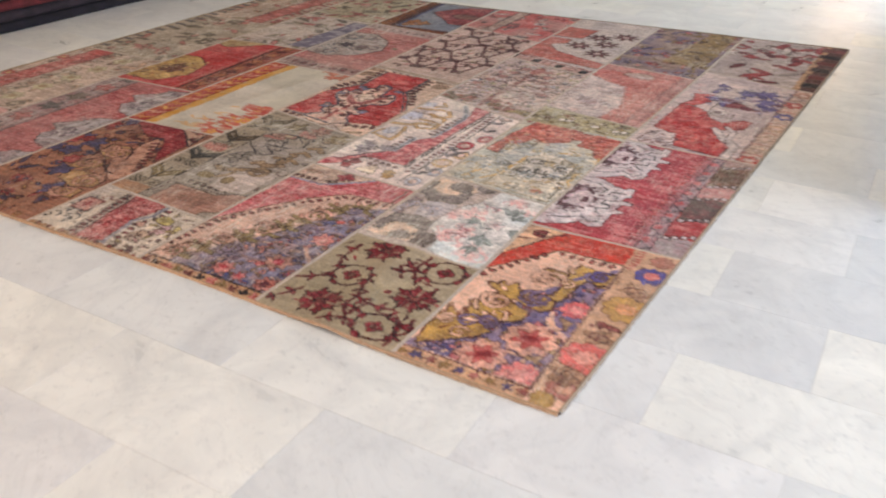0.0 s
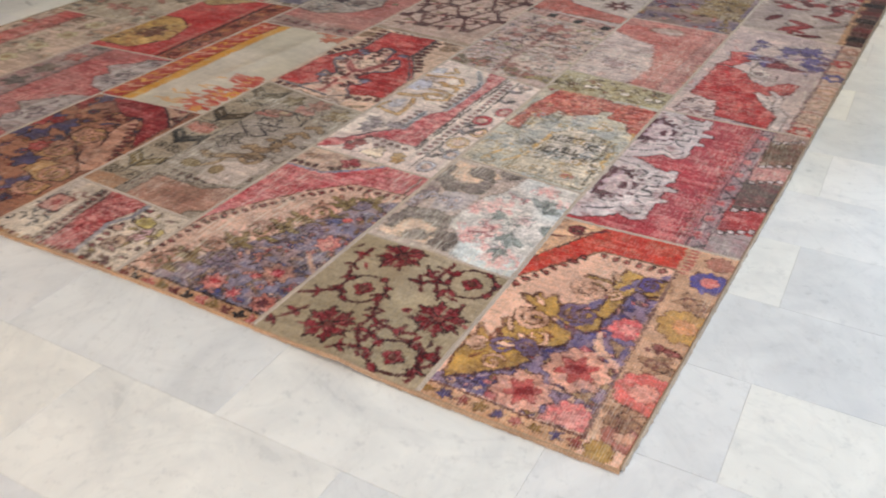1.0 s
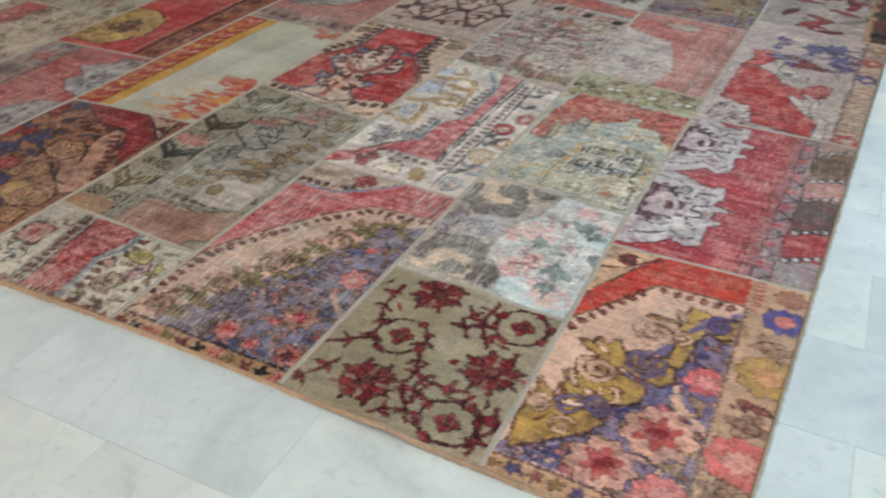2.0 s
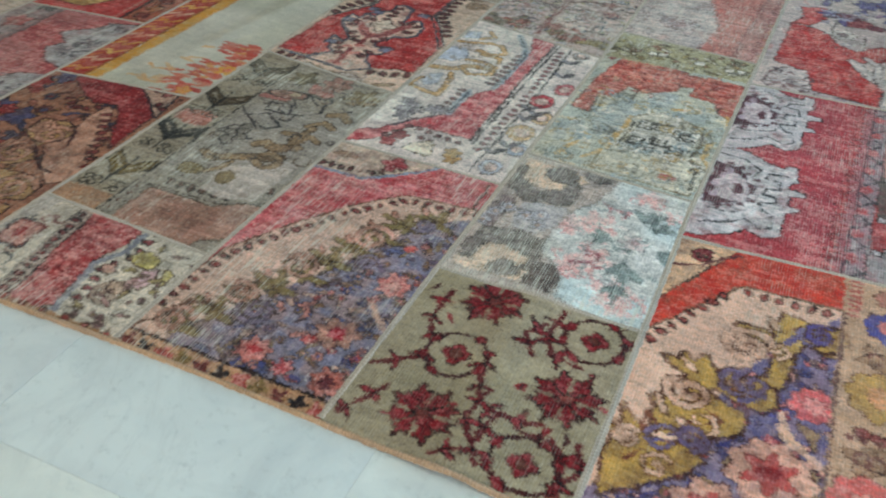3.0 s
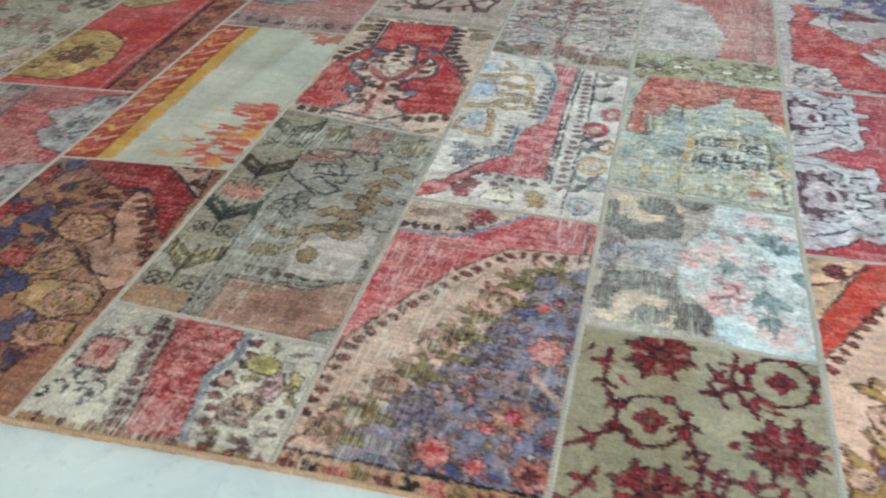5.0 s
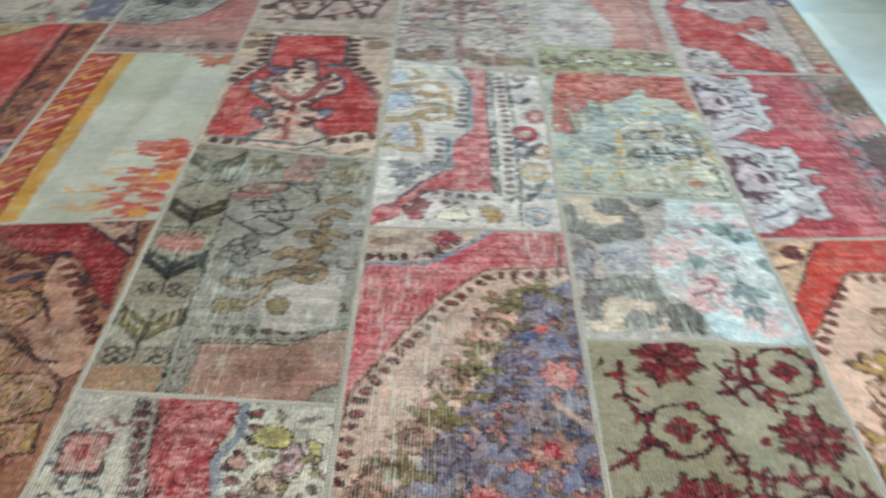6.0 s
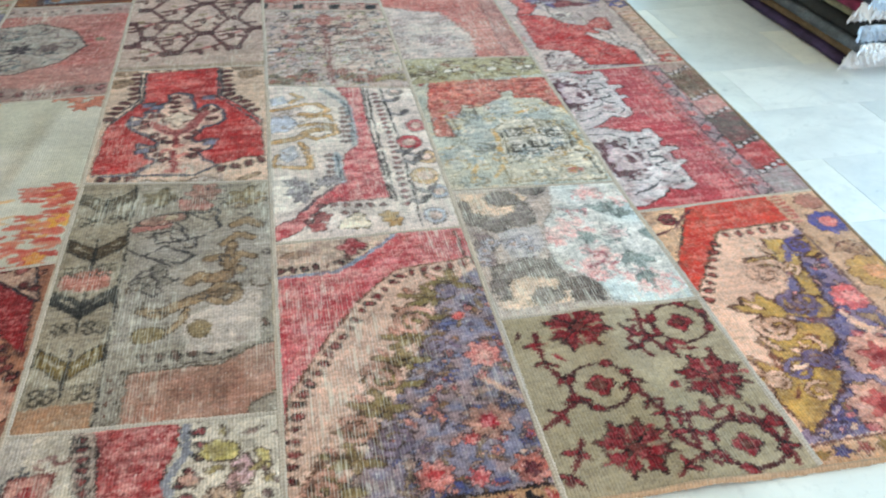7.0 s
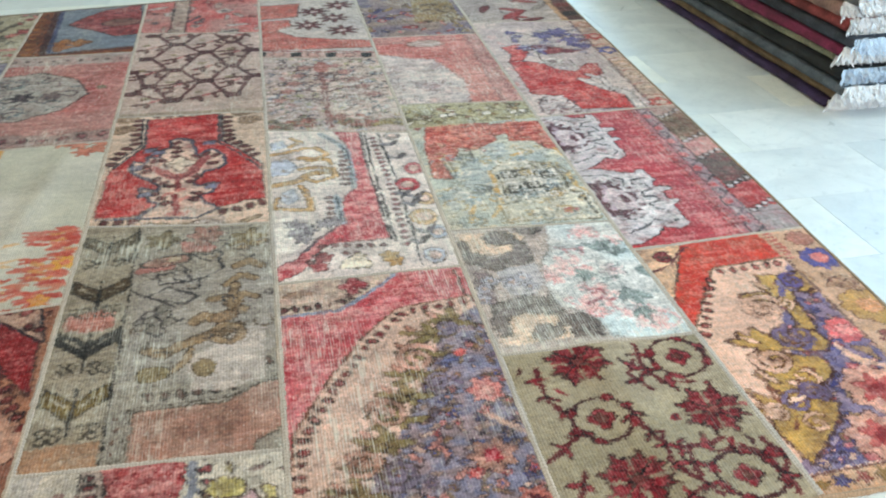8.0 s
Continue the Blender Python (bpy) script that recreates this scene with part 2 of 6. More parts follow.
    def curl(self, x, y, r, w, c, out=None, a=0.0, turn=1, laps=1.6):
        pts = arc(x, y, r, a, a + turn * laps * 2 * math.pi, 22, -r * 0.82)
        self.put(self.path(pts, w), c, out, 0.0035)

    def inside(self, pts):
        """Only draw within this outline until free()."""
        self.clip = np.clip(-self.poly(pts) / 0.0016 + 0.5, 0, 1)

    def free(self):
        self.clip = None

    def garden(self, x0, y0, x1, y1, dyes, count, r, out=None, leafy=0.5):
        """Many small flowers, buds and leaves of a floral ground."""
        for _ in range(count):
            x, y = self.rng.uniform(x0, x1), self.rng.uniform(y0, y1)
            c, s = self.rng.choice(dyes), r * self.rng.uniform(0.5, 1.2)
            if self.rng.random() < leafy:
                self.leaf(x, y, s * 2.6, s * 0.9, self.rng.uniform(0, 6.28), c, out)
            else:
                self.flower(x, y, s, c, self.rng.choice(dyes), out, self.rng.choice((4, 5, 6)))

    def scribble(self, x0, y0, x1, y1, dyes, count, size, w=0.005):
        """Small hooked outlines of worn drawing."""
        for _ in range(count):
            x, y, a = self.rng.uniform(x0, x1), self.rng.uniform(y0, y1), self.rng.uniform(0, 6.28)
            s = size * self.rng.uniform(0.5, 1.2)
            pts = arc(x, y, s / 2, a, a + self.rng.uniform(2, 5), 7, s * self.rng.uniform(-0.3, 0.3))
            self.line(pts, w, self.rng.choice(dyes))

    def steps(self, pts, step, size, c, out=None):
        """Saw teeth along a path."""
        for x, y, a in along(pts, step):
            self.put(self.rosette(x, y, size, 4, 0.45, a), c, out, 0.003)

    def stray(self, reach):
        """Knots tied out of line: every knot takes its dye from a near neighbour."""
        ny, nx = self.X.shape
        dx, dy = abs(self.X[0, 1] - self.X[0, 0]), abs(self.Y[1, 0] - self.Y[0, 0])
        rs = np.random.RandomState(self.seed)
        ox = np.rint(np.clip(rs.randn(ny, nx), -2, 2) * reach / dx).astype(int)
        oy = np.rint(np.clip(rs.randn(ny, nx), -2, 2) * reach * 0.8 / dy).astype(int)
        J, I = np.mgrid[0:ny, 0:nx]
        self.c = self.c[np.clip(J + oy, 0, ny - 1), np.clip(I + ox, 0, nx - 1)]

    def wear(self, amount, tint=(178, 170, 152), rough=1.0, busy=0.6, stray=0.0018, deep=1.0):
        """Small broken drawing, pile worn to the warps, bands of uneven dye, dust."""
        self.stray(stray)
        self.c = self.c * deep
        for k, (f, w, dark) in enumerate(((52, 0.036, True), (84, 0.045, True), (62, 0.036, False), (104, 0.05, False))):
            hook = np.clip(1.6 - np.abs(self.n(f, 20 + k) - 0.5) / w, 0, 1) * np.clip((self.n(f * 0.38, 30 + k) - 0.5) * 9, 0, 1)
            amt = (hook * busy * (0.42 if dark else 0.5))[..., None]
            self.c = self.c * (1 - amt) + (self.c * 0.5 if dark else self.c * 0.55 + 100) * amt
        streak = vnoise(self.X * 8, self.Y * 130, self.seed + 60)
        warps = vnoise(self.X * 210, self.Y * 24, self.seed + 61)
        patchy = np.clip((self.n(7, 9) - 0.38) * 2.2, 0, 1)
        row, col = np.floor(self.Y / 0.0044).astype(int), np.floor(self.X / 0.0040).astype(int)
        knots = 0.55 * vnoise(self.X * 330, self.Y * 330, self.seed + 63) + 0.45 * TABLE[(row * 3 + self.seed) % 64, (col * 5 + row // 7) % 64]
        tuft = TABLE[(row * 7 + col // 11 + self.seed) % 64, (col * 3 + 17) % 64] - 0.5
        grey = self.c.mean(-1, keepdims=True)
        chroma = self.c - grey
        self.c = (grey + chroma * (1.10 + 0.25 * tuft[..., None]) + (grey - 146) * 0.42) * np.array((0.98, 0.935, 0.975))
        self.blend(tint, np.clip(amount * (0.05 + 0.4 * patchy + 0.4 * (streak - 0.5) + 0.8 * (knots - 0.5)), 0, 0.6))
        self.c *= (1 + rough * (0.14 * (streak - 0.5) + 0.30 * (knots - 0.5) + 0.16 * (self.n(60, 12) - 0.5)) + 0.12 * (self.n(14, 13) - 0.5))[..., None]
        redness = np.clip((self.c[..., 0] - self.c[..., 1:].max(-1) - 45) / 50, 0, 1)
        rubbed = np.clip((0.35 * self.n(26, 40) + 0.3 * self.n(95, 41) + 0.55 * knots + 0.25 * streak - 0.70) * 4.5, 0, 1)
        self.blend((228, 176, 166), redness * rubbed * min(0.7, 0.25 + amount))
        flecks = vnoise(self.X * 260, self.Y * 110, self.seed + 67)
        self.blend((232, 224, 210), np.clip((flecks - 0.84) * 6, 0, 0.85) * (0.3 + amount) * rough)
        self.blend((228, 220, 204), np.clip((warps - 0.70) * 5, 0, 0.8) * (0.15 + 0.85 * patchy) * np.clip(amount * 2.2, 0, 0.8))
        self.blend((66, 54, 52), np.clip((0.12 - flecks) * 5, 0, 0.35) * rough)
        self.bare = np.clip(0.04 + (0.06 + 1.5 * amount) * patchy, 0, 0.8)


# ---- dyes ----
DARK, MAROON, RED, CRIMSON, CORAL = (56, 40, 40), (104, 42, 48), (186, 62, 60), (168, 38, 42), (206, 112, 100)
PEACH, TAN, CREAM, IVORY, GOLD = (202, 166, 138), (178, 148, 118), (196, 186, 158), (206, 200, 184), (156, 124, 66)
OLIVE, SAGE, GREY, SLATE, SKY = (148, 136, 104), (160, 162, 140), (156, 150, 140), (108, 104, 98), (160, 170, 178)
INDIGO, BLUE, PINK, ORANGE, BROWN = (86, 80, 118), (102, 108, 134), (214, 118, 110), (206, 98, 66), (112, 84, 60)


def olive_vine(p):
    p.fill((160, 149, 118), (170, 158, 128), 6)
    ink, wine = (80, 36, 38), (150, 46, 54)
    for pts in ([(-0.803, 0.414), (-0.809, 0.317), (-0.780, 0.272), (-0.781, 0.219), (-0.809, 0.199), (-0.859, 0.165)], [(-0.582, 0.447), (-0.593, 0.375), (-0.571, 0.327), (-0.515, 0.321)], [(-0.669, 0.273), (-0.662, 0.213), (-0.643, 0.163), (-0.602, 0.146), (-0.618, 0.074), (-0.599, 0.033)], [(-0.550, 0.130), (-0.503, 0.135), (-0.474, 0.107), (-0.466, 0.046), (-0.466, 0.018)], [(-0.674, 0.021), (-0.628, 0.053)],
                [(-0.48, 0.03), (-0.44, 0.1), (-0.46, 0.14)], [(-0.46, 0.38), (-0.44, 0.42)], [(-0.6, 0.31), (-0.63, 0.36), (-0.6, 0.40)],
                [(-0.636, 0.189), (-0.65, 0.12), (-0.62, 0.07)], [(-0.80, 0.13), (-0.85, 0.04)], [(-0.6, 0.15), (-0.53, 0.16)]):
        p.line(pts, 0.0105, (108, 38, 42))
        for x, y, a in along(pts, 0.055):
            p.leaf(x, y, 0.024, 0.009, a + 1.1, wine, ink)
            p.leaf(x, y, 0.022, 0.008, a - 1.2, wine, ink)
    for x, y in ((-0.724, 0.251), (-0.508, 0.394), (-0.529, 0.069)):
        for k in range(8):
            a = k * math.pi / 4 + 0.39
            p.line(arc(x, y, 0.057, a, a + 0.78, 3), 0.008, ink)
            if k % 4 != 2:
                p.put(p.disc(x + 0.058 * math.cos(a), y + 0.058 * math.sin(a), 0.012, 0.008, a + 1.57), wine, ink, 0.003)
        p.flower(x, y, 0.026, wine, (120, 80, 66), ink, 4, 0.25, 0)
    for x, y in ((-0.715, 0.416), (-0.512, 0.234), (-0.719, 0.096)):
        for k in range(8):
            a = k * math.pi / 4 + 0.39
            p.area([(x + r * math.cos(a + t), y + r * math.sin(a + t)) for r, t in ((0.008, 0), (0.036, -0.36), (0.052, -0.30), (0.048, -0.12), (0.068, 0.0), (0.048, 0.12), (0.052, 0.30), (0.036, 0.36))], (150, 46, 54), (84, 36, 38), 0.006)
            p.line([(x + 0.022 * math.cos(a), y + 0.022 * math.sin(a)), (x + 0.05 * math.cos(a), y + 0.05 * math.sin(a))], 0.004, (108, 40, 44))
        for k in range(4):
            a = k * math.pi / 2
            p.line([(x + 0.025 * math.cos(a), y + 0.025 * math.sin(a)), (x + 0.07 * math.cos(a), y + 0.07 * math.sin(a))], 0.008, (162, 150, 120))
        p.put(p.disc(x, y, 0.012), (150, 84, 74), (86, 30, 36), 0.003)
    p.garden(-0.86, 0, -0.43, 0.46, (ink, wine), 16, 0.009, None, 0.9)
    p.wear(0.05, (186, 174, 142), 0.7, busy=0.12)


def corner_garden(p):
    p.fill((212, 174, 144), (204, 166, 138), 8)
    brown = (132, 84, 62)
    field = [(-0.09, 0.68), (-0.09, 0.05), (-0.44, 0.05), (-0.36, 0.17), (-0.30, 0.30), (-0.25, 0.42), (-0.20, 0.52), (-0.14, 0.60)]
    p.area(field, (108, 101, 134), None, c2=(140, 120, 134))
    p.inside(field)
    p.garden(-0.42, 0.05, -0.09, 0.6, (PINK, (200, 160, 130), (84, 80, 128), (150, 118, 70), (190, 90, 84), (96, 92, 140), (206, 150, 130), (132, 124, 148), (88, 86, 128)), 300, 0.011, (124, 98, 112), 0.5)
    p.line([(-0.17, 0.36), (-0.13, 0.23), (-0.11, 0.2)], 0.012, PEACH)
    p.line([(-0.3, 0.12), (-0.24, 0.16), (-0.2, 0.12), (-0.14, 0.06)], 0.01, PEACH)
    for pts in ([(-0.246, 0.211), (-0.230, 0.252), (-0.193, 0.241), (-0.204, 0.203)], [(-0.140, 0.270), (-0.105, 0.258), (-0.094, 0.194), (-0.126, 0.196)], [(-0.286, 0.127), (-0.266, 0.169), (-0.236, 0.159)], [(-0.170, 0.152), (-0.134, 0.152), (-0.110, 0.185), (-0.115, 0.134)], [(-0.211, 0.072), (-0.177, 0.063), (-0.182, 0.034)], [(-0.145, 0.355), (-0.108, 0.342), (-0.111, 0.296)]):
        p.area(pts, (174, 142, 100), (128, 94, 88), 0.004)
    for (x, y), r, c in zip([(-0.120, 0.406), (-0.131, 0.072), (-0.279, 0.068), (-0.177, 0.288), (-0.169, 0.055), (-0.229, 0.367)], (0.045, 0.056, 0.030, 0.016, 0.022, 0.02), ((214, 108, 104), (216, 118, 110), (212, 110, 106), (214, 104, 104), (206, 130, 116), (160, 96, 120))):
        p.put(p.rosette(x, y, r, 9, 0.16), c, (168, 100, 104), 0.004)
        p.put(p.rosette(x, y, r * 0.5, 8, 0.3), (220, 150, 136), (196, 110, 104), 0.003)
    for (x, y), r in zip([(-0.170, 0.222), (-0.245, 0.106)], (0.075, 0.066)):
        p.put(p.rosette(x, y, r, 9, 0.2), (216, 164, 136), (136, 88, 78), 0.005)
        p.put(p.rosette(x, y, r * 0.62, 6, 0.45, 0.5), (192, 92, 84), (150, 70, 66), 0.004)
        p.put(p.disc(x, y, r * 0.30, r * 0.2, 0.6), (140, 50, 52))
    p.line([(-0.168, 0.329), (-0.127, 0.290), (-0.083, 0.256)], 0.014, (214, 172, 138))
    p.free()
    gold = (178, 144, 80)
    for pts in ([(-0.408, 0.071), (-0.414, 0.118), (-0.423, 0.151), (-0.418, 0.194), (-0.434, 0.213), (-0.402, 0.217), (-0.419, 0.268), (-0.391, 0.241), (-0.367, 0.218), (-0.348, 0.215), (-0.291, 0.225), (-0.273, 0.196), (-0.301, 0.160), (-0.357, 0.112)],
                [(-0.365, 0.251), (-0.368, 0.292), (-0.384, 0.307), (-0.358, 0.307), (-0.362, 0.353), (-0.341, 0.326), (-0.321, 0.342), (-0.343, 0.374), (-0.314, 0.366), (-0.285, 0.357), (-0.256, 0.340), (-0.229, 0.341), (-0.223, 0.298), (-0.245, 0.273), (-0.277, 0.255), (-0.312, 0.227), (-0.347, 0.229)],
                [(-0.362, 0.399), (-0.381, 0.420), (-0.356, 0.418), (-0.347, 0.444), (-0.327, 0.424), (-0.311, 0.448), (-0.287, 0.410), (-0.265, 0.433), (-0.231, 0.422), (-0.213, 0.441), (-0.190, 0.430), (-0.178, 0.383), (-0.195, 0.350), (-0.229, 0.355), (-0.281, 0.374), (-0.323, 0.360), (-0.333, 0.390)],
                [(-0.217, 0.429), (-0.202, 0.448), (-0.197, 0.506), (-0.216, 0.544), (-0.201, 0.558), (-0.218, 0.598), (-0.197, 0.604), (-0.195, 0.634), (-0.171, 0.630), (-0.137, 0.621), (-0.084, 0.634), (-0.077, 0.579), (-0.117, 0.557), (-0.150, 0.565), (-0.168, 0.528), (-0.169, 0.466), (-0.179, 0.416)],
                [(-0.276, 0.566), (-0.255, 0.572), (-0.213, 0.567), (-0.218, 0.532), (-0.254, 0.545)]):
        p.area(pts, gold, brown, 0.010, (190, 152, 78), 50)
    for pts in ([(-0.376, 0.227), (-0.380, 0.271), (-0.346, 0.244)], [(-0.292, 0.320), (-0.257, 0.302), (-0.266, 0.274)], [(-0.194, 0.578), (-0.161, 0.608)], [(-0.391, 0.152), (-0.366, 0.183), (-0.327, 0.187)], [(-0.257, 0.387), (-0.221, 0.383)], [(-0.322, 0.280), (-0.292, 0.273), (-0.268, 0.296)]):
        p.line(pts, 0.006, brown)
    for pts in ([(-0.353, 0.213), (-0.329, 0.235), (-0.296, 0.222)], [(-0.266, 0.392), (-0.252, 0.420), (-0.229, 0.403)], [(-0.184, 0.551), (-0.156, 0.583), (-0.124, 0.579)], [(-0.233, 0.364), (-0.204, 0.392)]):
        p.line(pts, 0.014, (100, 92, 138))
    for (x, y), r, c, t0 in zip([(-0.246, 0.403), (-0.340, 0.220), (-0.140, 0.586), (-0.290, 0.284), (-0.340, 0.159), (-0.196, 0.523)], (0.042, 0.04, 0.036, 0.04, 0.03, 0.026), ((124, 110, 138), (124, 110, 136), (122, 110, 140), (212, 172, 140), (206, 166, 134), (208, 170, 138)), (2.0, 0.4, 1.0, 3.4, 0.8, 5.0)):
        p.curl(x, y, r * 0.9, 0.009, c, brown, t0, laps=1.2)
    for (x, y), a in zip([(-0.394, 0.207), (-0.349, 0.278), (-0.325, 0.349), (-0.358, 0.223), (-0.325, 0.399), (-0.269, 0.400), (-0.206, 0.491), (-0.194, 0.578)], (2.6, 2.2, 2.4, 0.2, 2.2, 0.4, 2.5, 2.3)):
        p.leaf(x, y, 0.04, 0.014, a, (210, 172, 140), brown)
    p.curl(-0.247, 0.510, 0.050, 0.015, (206, 166, 136), brown, 0.5)
    p.curl(-0.222, 0.415, 0.036, 0.010, (120, 106, 140), brown, 2.0, laps=1.2)
    p.curl(-0.322, 0.345, 0.042, 0.014, (206, 166, 136), brown, 2.5)
    p.curl(-0.30, 0.24, 0.030, 0.011, (112, 98, 126), brown, 5.0)
    p.curl(-0.395, 0.2, 0.025, 0.01, PEACH, brown, 1.0)
    p.curl(-0.125, 0.60, 0.030, 0.012, (100, 90, 146), brown, 1.0)
    lit = (208, 76, 56)
    p.area([(-0.30, 0.83), (-0.086, 0.83), (-0.092, 0.70), (-0.285, 0.692), (-0.345, 0.60), (-0.44, 0.465), (-0.44, 0.56), (-0.36, 0.70)], lit, (116, 88, 62), 0.008, (196, 66, 52))
    p.area([(-0.44, 0.57), (-0.365, 0.70), (-0.31, 0.80), (-0.31, 0.83), (-0.44, 0.83)], (206, 168, 128), (92, 70, 72), 0.005)
    p.curl(-0.375, 0.755, 0.024, 0.009, (130, 50, 54), DARK, 1.0)
    p.line([(-0.43, 0.70), (-0.37, 0.72), (-0.33, 0.77), (-0.3, 0.79)], 0.008, (104, 62, 64))
    p.dots([(-0.425, 0.44), (-0.30, 0.66)], 0.03, 0.0095, (158, 72, 62), DARK)
    p.dots([(-0.285, 0.668), (-0.10, 0.676)], 0.03, 0.0095, (158, 72, 62), DARK)
    p.put(p.rect(-0.094, 0.05, 0.06, 0.83), (182, 148, 116))
    for k in range(8):
        p.put(p.rect(-0.085, 0.685 + 0.017 * k, -0.062, 0.693 + 0.017 * k), (176, 90, 78))
    for (x, y), r, c, mid in zip([(-0.005, 0.678), (-0.011, 0.476), (-0.024, 0.217), (-0.001, 0.771), (-0.021, 0.079), (-0.050, 0.022)], (0.050, 0.066, 0.068, 0.036, 0.045, 0.03), ((92, 90, 146), (190, 152, 88), (212, 108, 98), (172, 118, 100), (176, 112, 98), (172, 140, 76)), ((206, 120, 108), (206, 150, 104), (214, 150, 128), None, (196, 150, 120), None)):
        p.flower(x, y, r, c, mid, (164, 116, 92), 9, 0.16)
    for x, y in [(-0.023, 0.374), (-0.003, 0.372), (-0.043, 0.378)]:
        p.put(p.disc(x, y, 0.012, 0.010), (150, 84, 76), (110, 60, 56), 0.004)
    for x, y in [(-0.004, 0.566), (-0.019, 0.316), (-0.055, 0.131), (-0.026, 0.579), (-0.037, 0.317), (-0.037, 0.128), (-0.017, 0.121)]:
        p.put(p.rosette(x, y, 0.034, 4, 0.5, y * 9), (168, 134, 104), (126, 92, 78), 0.005)
        p.put(np.abs(p.disc(x, y, 0.014)) - 0.003, (130, 92, 80))
    p.dots([(-0.07, 0.36), (0.0, 0.36)], 0.02, 0.01, (120, 76, 72))
    p.line([(-0.09, 0.04), (-0.088, 0.69)], 0.006, (118, 92, 84))
    p.put(p.rect(-0.46, -0.02, -0.09, 0.045), (186, 146, 106))
    p.line([(-0.44, 0.046), (-0.09, 0.042)], 0.006, (104, 66, 60))
    for k in range(9):
        p.put(p.rosette(-0.42 + 0.04 * k, 0.022, 0.015, 5, 0.5, k), ((148, 116, 66), (92, 84, 124), (158, 84, 74))[k % 3], (108, 80, 62), 0.003)
    p.wear(0.14, (206, 172, 142), 0.7, busy=0.4, deep=1.07)


def faded_bouquet(p):
    p.fill((188, 172, 154), (176, 162, 148), 14)
    leafy, rim, peach = (142, 134, 122), (118, 104, 96), (224, 196, 160)
    p.area([(-0.844, 0.968), (-0.782, 0.958), (-0.710, 0.948), (-0.674, 0.918), (-0.714, 0.870), (-0.733, 0.841), (-0.780, 0.851), (-0.818, 0.870), (-0.847, 0.898)], peach, None, c2=(214, 186, 156))
    p.area([(-0.834, 0.790), (-0.805, 0.774), (-0.814, 0.690), (-0.816, 0.645), (-0.841, 0.657), (-0.843, 0.731)], (158, 140, 134), rim, 0.004)
    p.area([(-0.786, 0.775), (-0.754, 0.789), (-0.684, 0.789), (-0.692, 0.711), (-0.720, 0.665), (-0.783, 0.678), (-0.789, 0.732)], (182, 178, 172), None, c2=(190, 184, 176), scale=30)
    p.area([(-0.828, 0.599), (-0.797, 0.614), (-0.745, 0.595), (-0.695, 0.580), (-0.693, 0.533), (-0.696, 0.497), (-0.762, 0.499), (-0.846, 0.498), (-0.850, 0.546)], peach, None, c2=(216, 190, 160))
    for pts in ([(-0.781, 0.935), (-0.751, 0.960), (-0.723, 0.954), (-0.699, 0.923), (-0.717, 0.893), (-0.755, 0.892), (-0.776, 0.908)], [(-0.692, 0.968), (-0.626, 0.978), (-0.617, 0.949), (-0.657, 0.925), (-0.682, 0.942)],
                [(-0.843, 0.931), (-0.828, 0.922), (-0.824, 0.877), (-0.804, 0.857), (-0.767, 0.835), (-0.727, 0.856), (-0.702, 0.912), (-0.692, 0.899), (-0.682, 0.863), (-0.689, 0.811), (-0.711, 0.795), (-0.752, 0.798), (-0.785, 0.780), (-0.818, 0.812), (-0.846, 0.823)],
                [(-0.830, 0.648), (-0.778, 0.659), (-0.737, 0.664), (-0.711, 0.645), (-0.690, 0.663), (-0.689, 0.607), (-0.681, 0.568), (-0.699, 0.538), (-0.706, 0.578), (-0.731, 0.596), (-0.767, 0.608), (-0.798, 0.597), (-0.812, 0.583), (-0.817, 0.531), (-0.844, 0.531), (-0.846, 0.586)],
                [(-0.774, 0.526), (-0.756, 0.557), (-0.731, 0.558), (-0.719, 0.539), (-0.701, 0.564), (-0.707, 0.516), (-0.737, 0.502), (-0.765, 0.504)]):
        p.area(pts, leafy, rim, 0.005, (146, 136, 126), 60)
    p.area([(-0.678, 0.572), (-0.634, 0.578), (-0.612, 0.526), (-0.634, 0.486), (-0.690, 0.494), (-0.689, 0.532)], (116, 102, 94), rim, 0.004)
    for x, y in [(-0.765, 0.727), (-0.734, 0.739), (-0.725, 0.704), (-0.832, 0.712), (-0.811, 0.741), (-0.846, 0.673)]:
        p.flower(x, y, 0.020, (190, 188, 188), (206, 176, 150), (132, 124, 128), 5)
    white = [(-0.606, 0.983), (-0.429, 0.976), (-0.414, 0.795), (-0.440, 0.439), (-0.613, 0.480), (-0.619, 0.534), (-0.654, 0.588), (-0.688, 0.611), (-0.689, 0.668), (-0.685, 0.722), (-0.673, 0.782), (-0.633, 0.853), (-0.617, 0.920)]
    p.area(white, (212, 212, 198), (186, 184, 172), 0.004, (192, 206, 198), 10)
    p.inside(white)
    for (x, y), r in zip([(-0.613, 0.769), (-0.585, 0.637), (-0.517, 0.542), (-0.525, 0.915), (-0.673, 0.736), (-0.622, 0.592), (-0.502, 0.503), (-0.464, 0.859)], (0.05, 0.055, 0.05, 0.035, 0.045, 0.035, 0.03, 0.03)):
        p.put(p.rosette(x, y, r, 5, 0.5, x * 9), (228, 186, 172))
        p.scribble(x - r, y - r, x + r, y + r, ((220, 160, 150), (226, 214, 200)), 7, r, 0.006)
